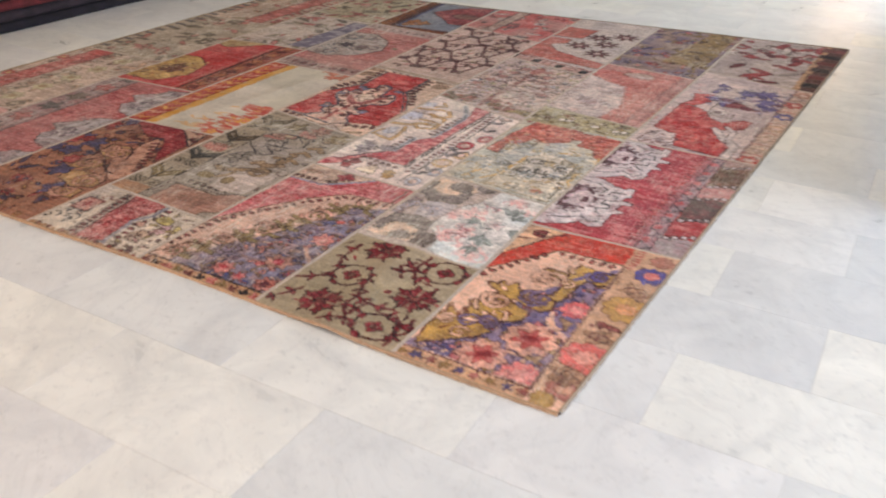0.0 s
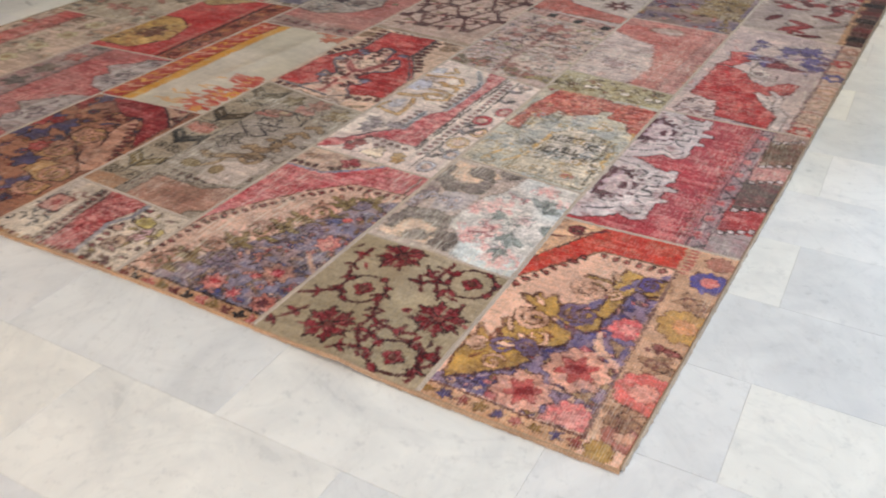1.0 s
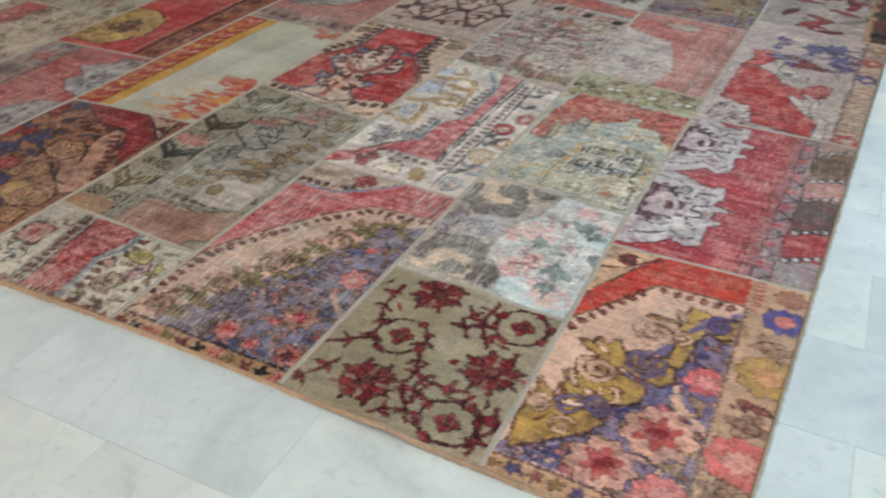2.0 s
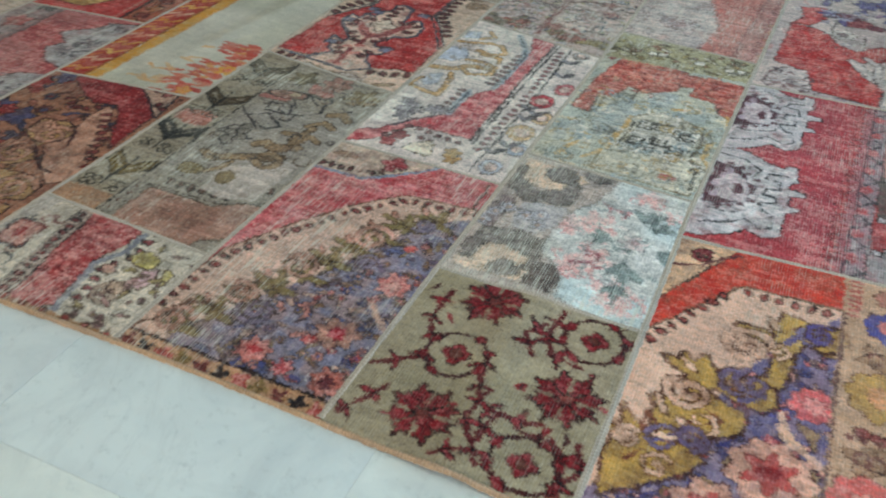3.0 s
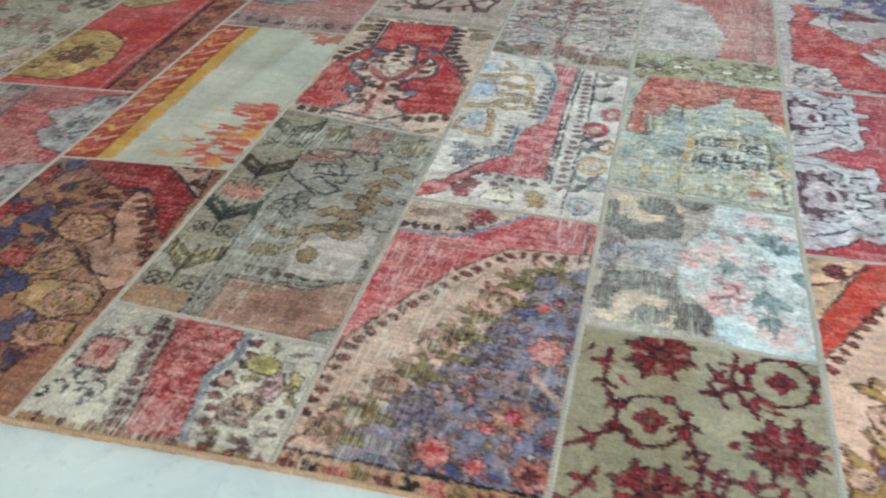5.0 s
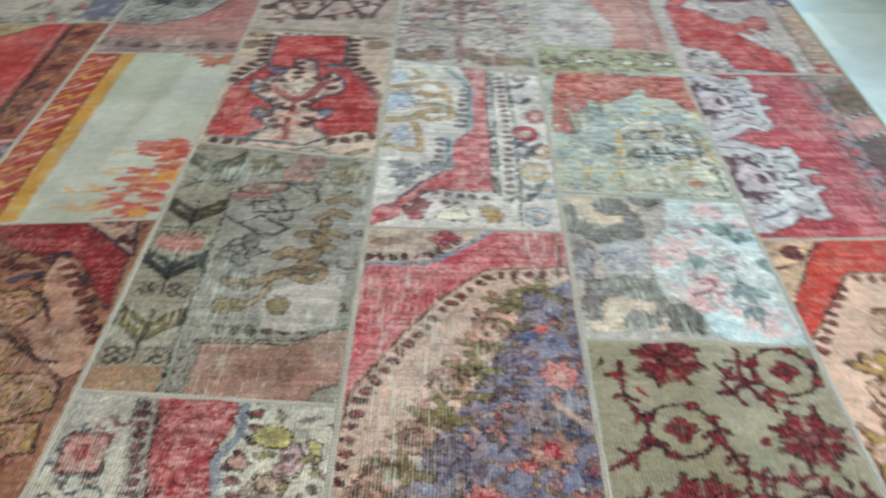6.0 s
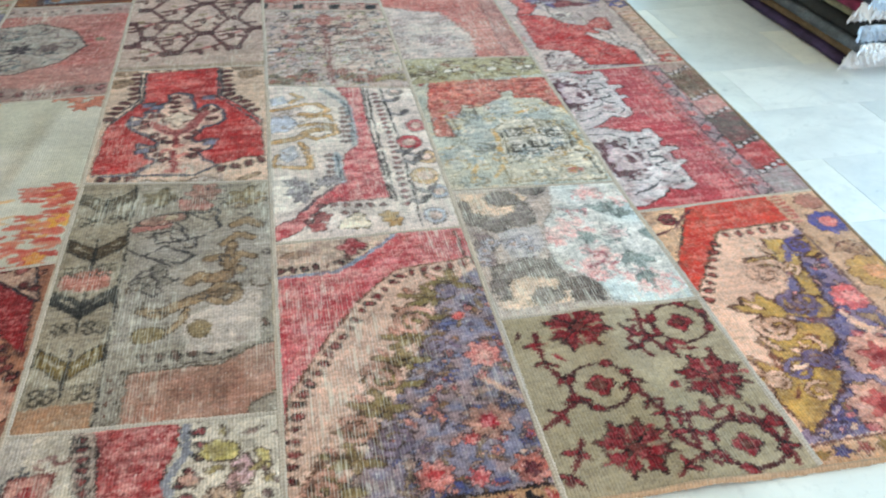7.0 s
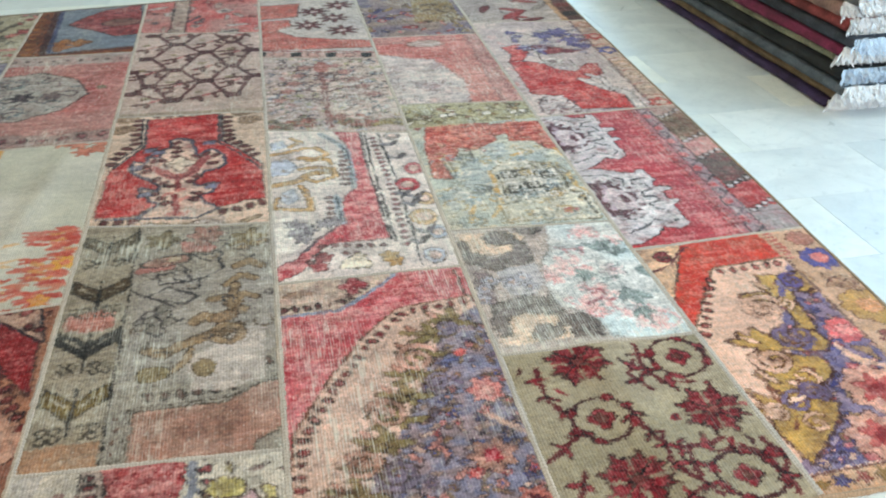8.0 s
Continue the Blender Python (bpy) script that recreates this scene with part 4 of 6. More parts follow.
def goat_panel(p):
    p.fill((214, 202, 184), (200, 186, 172), 14)
    ink, red, band = (106, 92, 90), (200, 80, 86), (150, 160, 164)
    p.area([(-1.083, 1.686), (-1.009, 1.670), (-1.015, 1.426), (-1.012, 1.207), (-1.012, 1.063), (-1.006, 0.988), (-1.080, 0.987), (-1.136, 0.990), (-1.172, 0.984), (-1.201, 0.946), (-1.219, 0.897), (-1.234, 0.875), (-1.288, 0.845), (-1.297, 0.864), (-1.293, 0.903), (-1.241, 0.933), (-1.222, 0.967), (-1.188, 1.015), (-1.146, 1.061), (-1.109, 1.086), (-1.109, 1.136), (-1.095, 1.238), (-1.055, 1.285), (-1.051, 1.433), (-1.052, 1.573), (-1.076, 1.644)],
           red, (150, 104, 104), 0.005, (216, 136, 130), 45)
    for pts in ([(-1.127, 1.668), (-1.078, 1.587), (-1.058, 1.532), (-1.060, 1.396), (-1.063, 1.287)], [(-1.117, 1.243), (-1.119, 1.132), (-1.117, 1.088)]):
        p.line(pts, 0.020, band)
        p.line(pts, 0.005, (92, 96, 100))
    p.line([(-1.222, 0.961), (-1.185, 1.015), (-1.143, 1.064)], 0.009, (104, 100, 104))
    for pts in ([(-1.075, 1.536), (-1.091, 1.293)], [(-1.063, 1.475), (-1.079, 1.290)], [(-1.138, 1.250), (-1.148, 1.101)], [(-1.193, 0.983), (-1.014, 0.953)], [(-1.220, 0.898), (-1.197, 0.940)], [(-1.142, 0.939), (-1.087, 0.933)]):
        p.dots(pts, 0.030, 0.013, (140, 104, 100), ink, 0.9)
    for pts in ([(-1.001, 1.678), (-1.010, 1.386), (-1.006, 1.205), (-1.004, 0.982)], [(-0.988, 1.675), (-0.997, 1.383), (-0.994, 0.968)], [(-0.945, 1.657), (-0.942, 1.315), (-0.951, 0.846)]):
        p.line(pts, 0.006, (78, 72, 72))
    p.dots([(-0.968, 1.625), (-0.963, 1.283), (-0.970, 0.946)], 0.030, 0.012, (158, 104, 102), ink, 0.9)
    for (x, y), c, r in zip([(-0.879, 1.370), (-0.914, 1.269), (-0.882, 1.179), (-0.905, 1.077), (-0.883, 0.991), (-0.913, 0.885), (-0.905, 1.612)], ((206, 100, 104), (204, 72, 82), (204, 170, 124), (206, 172, 122), (176, 186, 196), (180, 188, 196), (186, 180, 170)), (0.03, 0.034, 0.028, 0.036, 0.026, 0.028, 0.022)):
        p.put(p.disc(x, y, r * 0.95, r * 1.2), c, (132, 104, 92), 0.004)
        p.put(p.disc(x, y, r * 0.5, r * 0.6), (222, 194, 172), (140, 108, 98), 0.003)
    for x, y in [(-0.922, 1.545), (-0.903, 1.184), (-0.925, 1.148), (-0.912, 0.991), (-0.914, 1.444), (-0.934, 1.207), (-0.937, 0.945)]:
        p.leaf(x, y, 0.04, 0.016, 0.9, (120, 112, 112), (88, 82, 82))
        p.leaf(x, y, 0.034, 0.014, 2.4, (150, 146, 146), (110, 104, 104))
    amber, edge = (206, 162, 102), (140, 104, 68)
    for pts, w in (([(-1.287, 1.539), (-1.241, 1.546), (-1.189, 1.568), (-1.146, 1.568), (-1.119, 1.520), (-1.153, 1.487), (-1.202, 1.505)], 0.016), ([(-1.300, 1.337), (-1.251, 1.341), (-1.211, 1.354), (-1.180, 1.392), (-1.127, 1.396)], 0.022), ([(-1.207, 1.428), (-1.157, 1.432), (-1.109, 1.415), (-1.111, 1.362), (-1.165, 1.337), (-1.194, 1.365)], 0.014),
                   ([(-1.178, 1.480), (-1.120, 1.480), (-1.113, 1.446)], 0.014), ([(-1.200, 1.288), (-1.192, 1.225), (-1.189, 1.179), (-1.215, 1.178), (-1.281, 1.198)], 0.016), ([(-1.219, 1.652), (-1.194, 1.621), (-1.227, 1.585)], 0.016), ([(-1.193, 1.279), (-1.213, 1.319)], 0.012), ([(-1.278, 1.257), (-1.287, 1.206)], 0.012)):
        p.put(p.path(pts, w), amber, edge, 0.004)
    for pts in ([(-1.295, 1.485), (-1.239, 1.497), (-1.212, 1.440), (-1.241, 1.397), (-1.295, 1.394)], [(-1.262, 1.287), (-1.230, 1.308), (-1.218, 1.250), (-1.247, 1.217), (-1.267, 1.241)], [(-1.284, 1.622), (-1.245, 1.640), (-1.234, 1.586), (-1.276, 1.570)]):
        p.area(pts, (188, 194, 202), (150, 154, 162), 0.004)
    p.scribble(-1.29, 1.26, -1.1, 1.66, ((150, 130, 112), (170, 160, 152)), 26, 0.03, 0.004)
    p.area([(-1.290, 1.143), (-1.251, 1.147), (-1.242, 1.097), (-1.211, 1.017), (-1.249, 0.967), (-1.299, 0.967)], (226, 218, 198))
    for x, y in [(-1.242, 1.103), (-1.221, 1.086), (-1.236, 1.060), (-1.208, 1.060), (-1.162, 1.092), (-1.140, 1.099), (-1.221, 1.022)]:
        p.put(p.rosette(x, y, 0.026, 5, 0.45), (160, 152, 152), (108, 100, 100), 0.004)
    for (x, y), c in zip([(-1.011, 0.879), (-1.093, 0.881), (-1.101, 0.909), (-1.193, 0.887), (-1.181, 0.926), (-1.022, 0.903)], (amber, (206, 184, 120), (200, 176, 130), (176, 90, 88), (160, 90, 88), (206, 170, 110))):
        p.flower(x, y, 0.024, c, None, ink, 5)
    p.area([(-1.130, 0.915), (-1.087, 0.933), (-1.068, 0.866), (-1.149, 0.867)], (220, 208, 180), (150, 136, 116), 0.003)
    p.wear(0.40, (230, 222, 206), busy=0.35, stray=0.0018)


def tree_panel(p):
    p.fill((200, 176, 156), (188, 168, 156), 10)
    p.garden(-1.3, 1.68, -0.84, 2.5, ((172, 170, 170), (206, 160, 146), (176, 164, 116), (190, 180, 164), (136, 128, 124), (176, 130, 120), (160, 156, 120)), 330, 0.015, None, 0.55)
    p.scribble(-1.3, 1.72, -0.85, 2.46, ((92, 82, 84), (120, 96, 92), (98, 106, 118), (204, 196, 180)), 170, 0.045, 0.007)
    rust = (150, 100, 92)
    p.line([(-1.085, 1.72), (-1.08, 1.95), (-1.072, 2.36)], 0.02, rust)
    for y in (1.95, 2.03, 2.11, 2.19, 2.27):
        s = (2.45 - y) * 0.32
        for k in (-1, 1):
            p.line([(-1.076, y), (-1.076 + k * s * 0.5, y + 0.04), (-1.076 + k * s, y + 0.03)], 0.010, (116, 84, 80))
            p.put(p.rosette(-1.076 + k * s, y + 0.035, 0.03, 5, 0.4), (190, 140, 126), (120, 96, 92), 0.004)
    p.put(p.disc(-1.072, 2.3, 0.03, 0.06), (176, 112, 100))
    p.garden(-1.3, 1.68, -0.85, 1.80, ((170, 150, 96), (150, 140, 120), (176, 110, 96)), 22, 0.03, (130, 120, 100), 0.3)
    p.wear(0.32, (204, 192, 178), busy=0.6, stray=0.003, deep=0.95)


def star_panel(p):
    p.fill((196, 184, 168), (182, 172, 160), 9)
    p.area([(-1.32, 2.55), (-1.32, 2.95), (-1.16, 2.95), (-1.15, 2.86), (-1.22, 2.80), (-1.15, 2.70), (-1.05, 2.66), (-0.8, 2.58), (-0.8, 2.5)], (206, 104, 88), (140, 84, 76), 0.008)
    p.area([(-1.32, 3.2), (-1.10, 3.2), (-1.12, 3.0), (-1.32, 2.98)], (206, 110, 92), (140, 84, 76), 0.008)
    for x, y in ((-1.08, 2.86), (-0.96, 2.95), (-0.94, 2.76), (-1.04, 3.06), (-0.92, 3.15)):
        p.put(p.rosette(x, y, 0.07, 8, 0.55), (112, 52, 54), (160, 140, 130), 0.012)
        p.put(p.disc(x, y, 0.018), (200, 180, 166))
    p.put(p.poly([(-1.33, 2.53), (-0.8, 2.42), (-0.8, 2.35), (-1.33, 2.45)]), (190, 150, 134))
    for k in range(7):
        x = -1.29 + 0.068 * k
        y = 2.505 - 0.22 * (x + 1.3)
        p.put(p.rect(x - 0.019, y - 0.028, x + 0.019, y + 0.02), ((44, 38, 40), (196, 150, 132))[k % 2], (120, 90, 84), 0.004)
    p.line([(-1.33, 2.55), (-0.8, 2.43)], 0.012, (150, 70, 66))
    p.wear(0.2, (190, 170, 156), busy=0.50, deep=0.95)


def rose_strip(p):
    p.fill((210, 200, 174), (198, 188, 164), 8)
    ink = (84, 78, 80)
    p.put(p.poly([(-1.80, -0.02), (-1.70, 0.35), (-1.80, 0.35)]), (186, 178, 162))
    p.scribble(-1.78, 0.05, -1.66, 0.3, ((92, 92, 96), (150, 110, 100), (70, 66, 70)), 16, 0.04, 0.007)
    p.put(p.rect(-1.735, 0.15, -1.675, 0.22), (206, 150, 132), (178, 70, 68), 0.01)
    p.put(p.rosette(-1.705, 0.185, 0.018, 4, 0.3), (176, 66, 66))
    p.area([(-1.66, 0.35), (-1.60, -0.02), (-1.56, -0.02), (-1.62, 0.35)], (196, 176, 156), ink, 0.004)
    p.dots([(-1.642, 0.33), (-1.585, 0.0)], 0.024, 0.009, (150, 72, 70), ink)
    p.area([(-1.62, 0.35), (-1.56, -0.02), (-1.47, 0.04), (-1.50, 0.18), (-1.475, 0.24), (-1.48, 0.35)], (188, 74, 74), (96, 70, 72), 0.005, (206, 130, 122), 90)
    p.line([(-1.46, 0.03), (-1.49, 0.17), (-1.458, 0.23), (-1.465, 0.35)], 0.016, (150, 152, 156))
    p.dots([(-1.44, 0.06), (-1.465, 0.17), (-1.435, 0.22), (-1.44, 0.34)], 0.03, 0.010, (156, 84, 84), ink)
    p.curl(-1.405, 0.105, 0.035, 0.010, (196, 176, 150), (140, 96, 88), 0.4)
    for pts, c in (([(-1.440, 0.225), (-1.427, 0.244), (-1.408, 0.251), (-1.384, 0.240), (-1.372, 0.218), (-1.382, 0.205), (-1.410, 0.204), (-1.428, 0.211)], (198, 184, 108)), ([(-1.385, 0.194), (-1.364, 0.208), (-1.343, 0.179), (-1.360, 0.144), (-1.385, 0.158)], (208, 172, 168)), ([(-1.348, 0.218), (-1.325, 0.205), (-1.325, 0.169), (-1.340, 0.180)], (196, 182, 116)),
                   ([(-1.470, 0.174), (-1.452, 0.188), (-1.432, 0.171), (-1.449, 0.155)], (190, 150, 128)), ([(-1.423, 0.141), (-1.397, 0.151), (-1.370, 0.132), (-1.386, 0.114), (-1.414, 0.118)], (198, 170, 140))):
        p.area(pts, c, (136, 106, 92), 0.005, tuple(v + 14 for v in c), 60)
    p.garden(-1.45, 0.03, -1.31, 0.26, ((150, 120, 112), (176, 160, 110), (190, 150, 140)), 26, 0.010, (140, 116, 104), 0.7)
    p.put(p.rect(-1.8, -0.02, -1.3, 0.022), (184, 140, 96))
    p.dots([(-1.75, 0.016), (-1.32, 0.018)], 0.05, 0.009, (176, 80, 70), (110, 70, 60))
    p.wear(0.36, (202, 190, 172), busy=0.60, deep=0.93)


def arrow_panel(p):
    p.fill((168, 158, 136), (158, 150, 132), 8)
    ink, ochre = (66, 60, 56), (136, 114, 78)
    p.put(p.poly([(-1.80, 0.28), (-1.625, 0.28), (-1.628, 1.25), (-1.80, 1.25)]), (162, 150, 124))
    p.put(p.rect(-1.80, 0.29, -1.628, 0.385), (180, 140, 106))
    p.put(p.rosette(-1.69, 0.765, 0.045, 6, 0.15), (186, 108, 88))
    p.put(p.rect(-1.745, 0.735, -1.645, 0.795), (186, 110, 90))
    for y, c in ((0.475, (134, 110, 56)), (0.66, (86, 82, 76)), (0.86, (116, 96, 68)), (1.07, (126, 112, 88))):
        for s in (-1, 1):
            p.area([(-1.69, y - 0.026), (-1.69 + s * 0.062, y + 0.028), (-1.69 + s * 0.062, y + 0.072), (-1.69, y + 0.022)], tuple(v * 0.92 for v in c), ink, 0.006)
            p.line([(-1.69 + s * 0.015, y + 0.012), (-1.69 + s * 0.048, y + 0.042)], 0.004, (170, 160, 136))
            for dx in (0.02, 0.042):
                for dy in (0.05, 0.072):
                    p.put(np.abs(p.disc(-1.69 + s * dx * 1.1, y - dy, 0.009)) - 0.0022, (84, 76, 64))
        p.line([(-1.69, y - 0.075), (-1.69, y + 0.065)], 0.006, ink)
    p.line([(-1.622, 0.28), (-1.628, 1.25)], 0.0045, ink)
    p.area([(-1.575, 0.28), (-1.575, 0.445), (-1.40, 0.445), (-1.34, 0.485), (-1.30, 0.49), (-1.30, 0.36), (-1.35, 0.33), (-1.37, 0.28)], (178, 132, 110), (128, 108, 86), 0.006, (182, 146, 124), 16)
    p.line([(-1.588, 0.28), (-1.588, 0.456), (-1.40, 0.458), (-1.30, 0.51)], 0.003, (96, 84, 72))
    p.dots([(-1.605, 0.30), (-1.605, 0.455)], 0.03, 0.011, (120, 88, 74), None, 0.6)
    p.dots([(-1.57, 0.485), (-1.40, 0.487), (-1.32, 0.56)], 0.032, 0.011, (130, 100, 86), ink)
    p.put(p.poly([(-1.61, 0.52), (-1.36, 0.52), (-1.30, 0.62), (-1.30, 0.95), (-1.60, 0.9)]), (168, 160, 144))
    tan, rim = (168, 142, 106), (124, 98, 76)
    p.put(p.poly([(-1.487, 0.584), (-1.325, 0.709), (-1.332, 0.501), (-1.408, 0.479), (-1.472, 0.493)]), (196, 184, 166))
    for pts, w in (([(-1.566, 0.635), (-1.533, 0.616), (-1.503, 0.637), (-1.455, 0.654), (-1.419, 0.670), (-1.386, 0.684)], 0.026), ([(-1.434, 0.646), (-1.403, 0.631), (-1.376, 0.645), (-1.381, 0.679), (-1.409, 0.697), (-1.428, 0.680)], 0.016), ([(-1.475, 0.719), (-1.456, 0.737), (-1.424, 0.717), (-1.405, 0.734), (-1.373, 0.745)], 0.026), ([(-1.445, 0.796), (-1.413, 0.798), (-1.393, 0.749), (-1.375, 0.804), (-1.345, 0.793)], 0.018),
                   ([(-1.411, 0.851), (-1.380, 0.886), (-1.346, 0.869)], 0.018), ([(-1.388, 0.928), (-1.358, 0.948), (-1.330, 0.921)], 0.022), ([(-1.378, 1.011), (-1.346, 1.021), (-1.318, 1.037)], 0.018), ([(-1.518, 0.554), (-1.487, 0.584), (-1.477, 0.620)], 0.012), ([(-1.398, 0.757), (-1.388, 0.847)], 0.016)):
        p.put(p.path(pts, w), tan, rim, 0.005)
    for pts in ([(-1.616, 0.982), (-1.585, 0.996), (-1.517, 0.961), (-1.490, 0.929)], [(-1.599, 0.928), (-1.554, 0.928), (-1.503, 0.937)], [(-1.566, 1.010), (-1.493, 1.003), (-1.449, 0.967)], [(-1.567, 0.931), (-1.557, 0.883), (-1.494, 0.886), (-1.469, 0.900), (-1.471, 0.852), (-1.499, 0.854)], [(-1.617, 0.860), (-1.582, 0.834), (-1.533, 0.797)], [(-1.503, 0.932), (-1.485, 0.879)]):
        p.line(pts, 0.0065, (84, 78, 76))
    p.put(p.path([(-1.609, 0.950), (-1.543, 0.956)], 0.022), (188, 124, 110), (104, 84, 80), 0.004)
    p.area([(-1.526, 1.084), (-1.488, 1.062), (-1.468, 1.075), (-1.433, 1.028), (-1.453, 1.010), (-1.514, 1.023)], (190, 128, 112), (110, 84, 78), 0.004)
    for x, y in [(-1.576, 0.762), (-1.588, 0.739), (-1.558, 0.733), (-1.572, 0.715), (-1.592, 0.713), (-1.550, 0.698), (-1.542, 0.751)]:
        p.put(np.abs(p.disc(x, y, 0.014)) - 0.003, (104, 96, 92))
    p.put(p.disc(-1.55, 0.555, 0.032, 0.024), (158, 138, 92), (124, 104, 78), 0.004)
    p.put(p.disc(-1.45, 0.555, 0.022, 0.026), (158, 140, 104), (124, 104, 78), 0.003)
    p.put(p.disc(-1.41, 0.725, 0.028, 0.02, 0.3), (166, 138, 104), (120, 92, 72), 0.004)
    for x, y in ((-1.57, 0.74), (-1.545, 0.76), (-1.56, 0.71), (-1.53, 0.73), (-1.585, 0.72), (-1.55, 0.785)):
        p.put(p.disc(x, y, 0.014), (152, 144, 128), (90, 84, 78), 0.004)
    p.line([(-1.565, 0.70), (-1.57, 0.63), (-1.52, 0.62)], 0.005, ink)
    for pts in ([(-1.58, 0.84), (-1.54, 0.87), (-1.47, 0.82), (-1.50, 0.79), (-1.56, 0.82)], [(-1.53, 0.95), (-1.53, 0.90), (-1.48, 0.88), (-1.42, 0.93), (-1.43, 0.98)], [(-1.60, 0.97), (-1.52, 1.01), (-1.45, 1.0), (-1.41, 1.04)], [(-1.58, 1.04), (-1.50, 1.09), (-1.42, 1.06), (-1.34, 1.1)]):
        p.line(pts, 0.006, (86, 82, 80))
    p.put(p.disc(-1.55, 0.985, 0.055, 0.022, 0.15), (180, 138, 118), ink, 0.004)
    p.put(p.disc(-1.535, 0.99, 0.014), (196, 176, 140), ink, 0.003)
    p.put(p.rosette(-1.46, 1.10, 0.05, 6, 0.4), (176, 130, 112), (110, 90, 82), 0.005)
    p.put(p.rosette(-1.57, 1.09, 0.045, 5, 0.4), (140, 124, 90), (92, 84, 70), 0.005)
    p.put(p.rosette(-1.36, 1.06, 0.05, 5, 0.5), (150, 130, 92), (108, 90, 70), 0.005)
    p.scribble(-1.6, 0.6, -1.31, 1.15, ((110, 100, 92), (130, 112, 90), (92, 88, 86)), 26, 0.03, 0.0045)
    p.wear(0.34, (196, 188, 172), busy=0.35, stray=0.0018, deep=0.95)


def red_medallion(p):
    p.fill((206, 180, 152), (194, 170, 144), 9)
    ink, red, steel = (78, 62, 64), (182, 40, 40), (104, 108, 120)
    p.area([(-1.669, 1.901), (-1.442, 1.907), (-1.431, 1.680), (-1.375, 1.604), (-1.315, 1.482), (-1.308, 1.270), (-1.369, 1.269), (-1.432, 1.240), (-1.546, 1.248), (-1.618, 1.276), (-1.639, 1.236), (-1.749, 1.241), (-1.749, 1.498), (-1.732, 1.555), (-1.661, 1.677)], red, (124, 96, 92), 0.005, (204, 76, 70), 40)
    for pts in ([(-1.670, 1.906), (-1.662, 1.686), (-1.719, 1.587), (-1.749, 1.528)], [(-1.684, 1.909), (-1.674, 1.693), (-1.729, 1.601), (-1.755, 1.552)], [(-1.434, 1.900), (-1.428, 1.679), (-1.375, 1.604), (-1.312, 1.485)], [(-1.443, 1.902), (-1.438, 1.673), (-1.383, 1.585), (-1.316, 1.455)]):
        p.line(pts, 0.008, (120, 122, 122))
        p.line(pts, 0.004, (70, 62, 62))
    for pts in ([(-1.701, 1.913), (-1.691, 1.709), (-1.727, 1.658), (-1.752, 1.555)], [(-1.416, 1.886), (-1.411, 1.697), (-1.366, 1.631), (-1.321, 1.522)], [(-1.661, 1.929), (-1.453, 1.934)], [(-1.742, 1.209), (-1.643, 1.203)], [(-1.440, 1.210), (-1.315, 1.244)], [(-1.637, 1.230), (-1.584, 1.269)]):
        p.dots(pts, 0.037, 0.018, (112, 62, 60), ink)
    centre = [(-1.638, 1.223), (-1.613, 1.262), (-1.593, 1.290), (-1.622, 1.316), (-1.624, 1.347), (-1.645, 1.352), (-1.646, 1.397), (-1.605, 1.367), (-1.596, 1.397), (-1.619, 1.434), (-1.662, 1.483), (-1.689, 1.519), (-1.685, 1.580), (-1.651, 1.561), (-1.645, 1.604), (-1.607, 1.591), (-1.603, 1.652), (-1.578, 1.660), (-1.586, 1.713), (-1.560, 1.725), (-1.521, 1.703), (-1.510, 1.645), (-1.503, 1.590), (-1.459, 1.626), (-1.423, 1.577), (-1.416, 1.511), (-1.439, 1.485), (-1.477, 1.474), (-1.495, 1.436), (-1.512, 1.411), (-1.492, 1.378), (-1.456, 1.392), (-1.450, 1.337), (-1.484, 1.321), (-1.471, 1.281), (-1.432, 1.237), (-1.493, 1.193), (-1.630, 1.216)]
    p.area(centre, (212, 182, 156), steel, 0.010)
    p.line(centre + centre[:1], 0.010, (92, 90, 102))
    p.line([(-1.634, 1.530), (-1.566, 1.455), (-1.519, 1.460), (-1.470, 1.570)], 0.030, (168, 88, 84))
    p.line([(-1.591, 1.475), (-1.545, 1.436), (-1.504, 1.476)], 0.010, (124, 60, 60))
    for pts in ([(-1.553, 1.456), (-1.545, 1.361)], [(-1.550, 1.335), (-1.542, 1.222)]):
        p.line(pts, 0.018, (140, 56, 56))
    for pts in ([(-1.585, 1.579), (-1.613, 1.561), (-1.636, 1.574)], [(-1.516, 1.572), (-1.480, 1.597), (-1.442, 1.572)], [(-1.569, 1.709), (-1.559, 1.565)], [(-1.660, 1.551), (-1.636, 1.496)], [(-1.449, 1.538), (-1.461, 1.493)], [(-1.621, 1.456), (-1.570, 1.395)], [(-1.487, 1.457), (-1.524, 1.403)], [(-1.619, 1.363), (-1.589, 1.323), (-1.563, 1.277)], [(-1.482, 1.348), (-1.498, 1.310), (-1.522, 1.288)], [(-1.571, 1.409), (-1.574, 1.360)], [(-1.512, 1.306), (-1.490, 1.295)]):
        p.dots(pts, 0.034, 0.016, (118, 64, 62), ink)
    for x, y in [(-1.535, 1.366), (-1.573, 1.343), (-1.526, 1.309), (-1.560, 1.225), (-1.522, 1.224)]:
        p.put(p.disc(x, y, 0.020, 0.010, 0.5), (200, 122, 108))
    p.put(p.rosette(*[(-1.550, 1.539)][0], 0.045, 4, 0.4), (214, 198, 170), (124, 66, 64), 0.008)
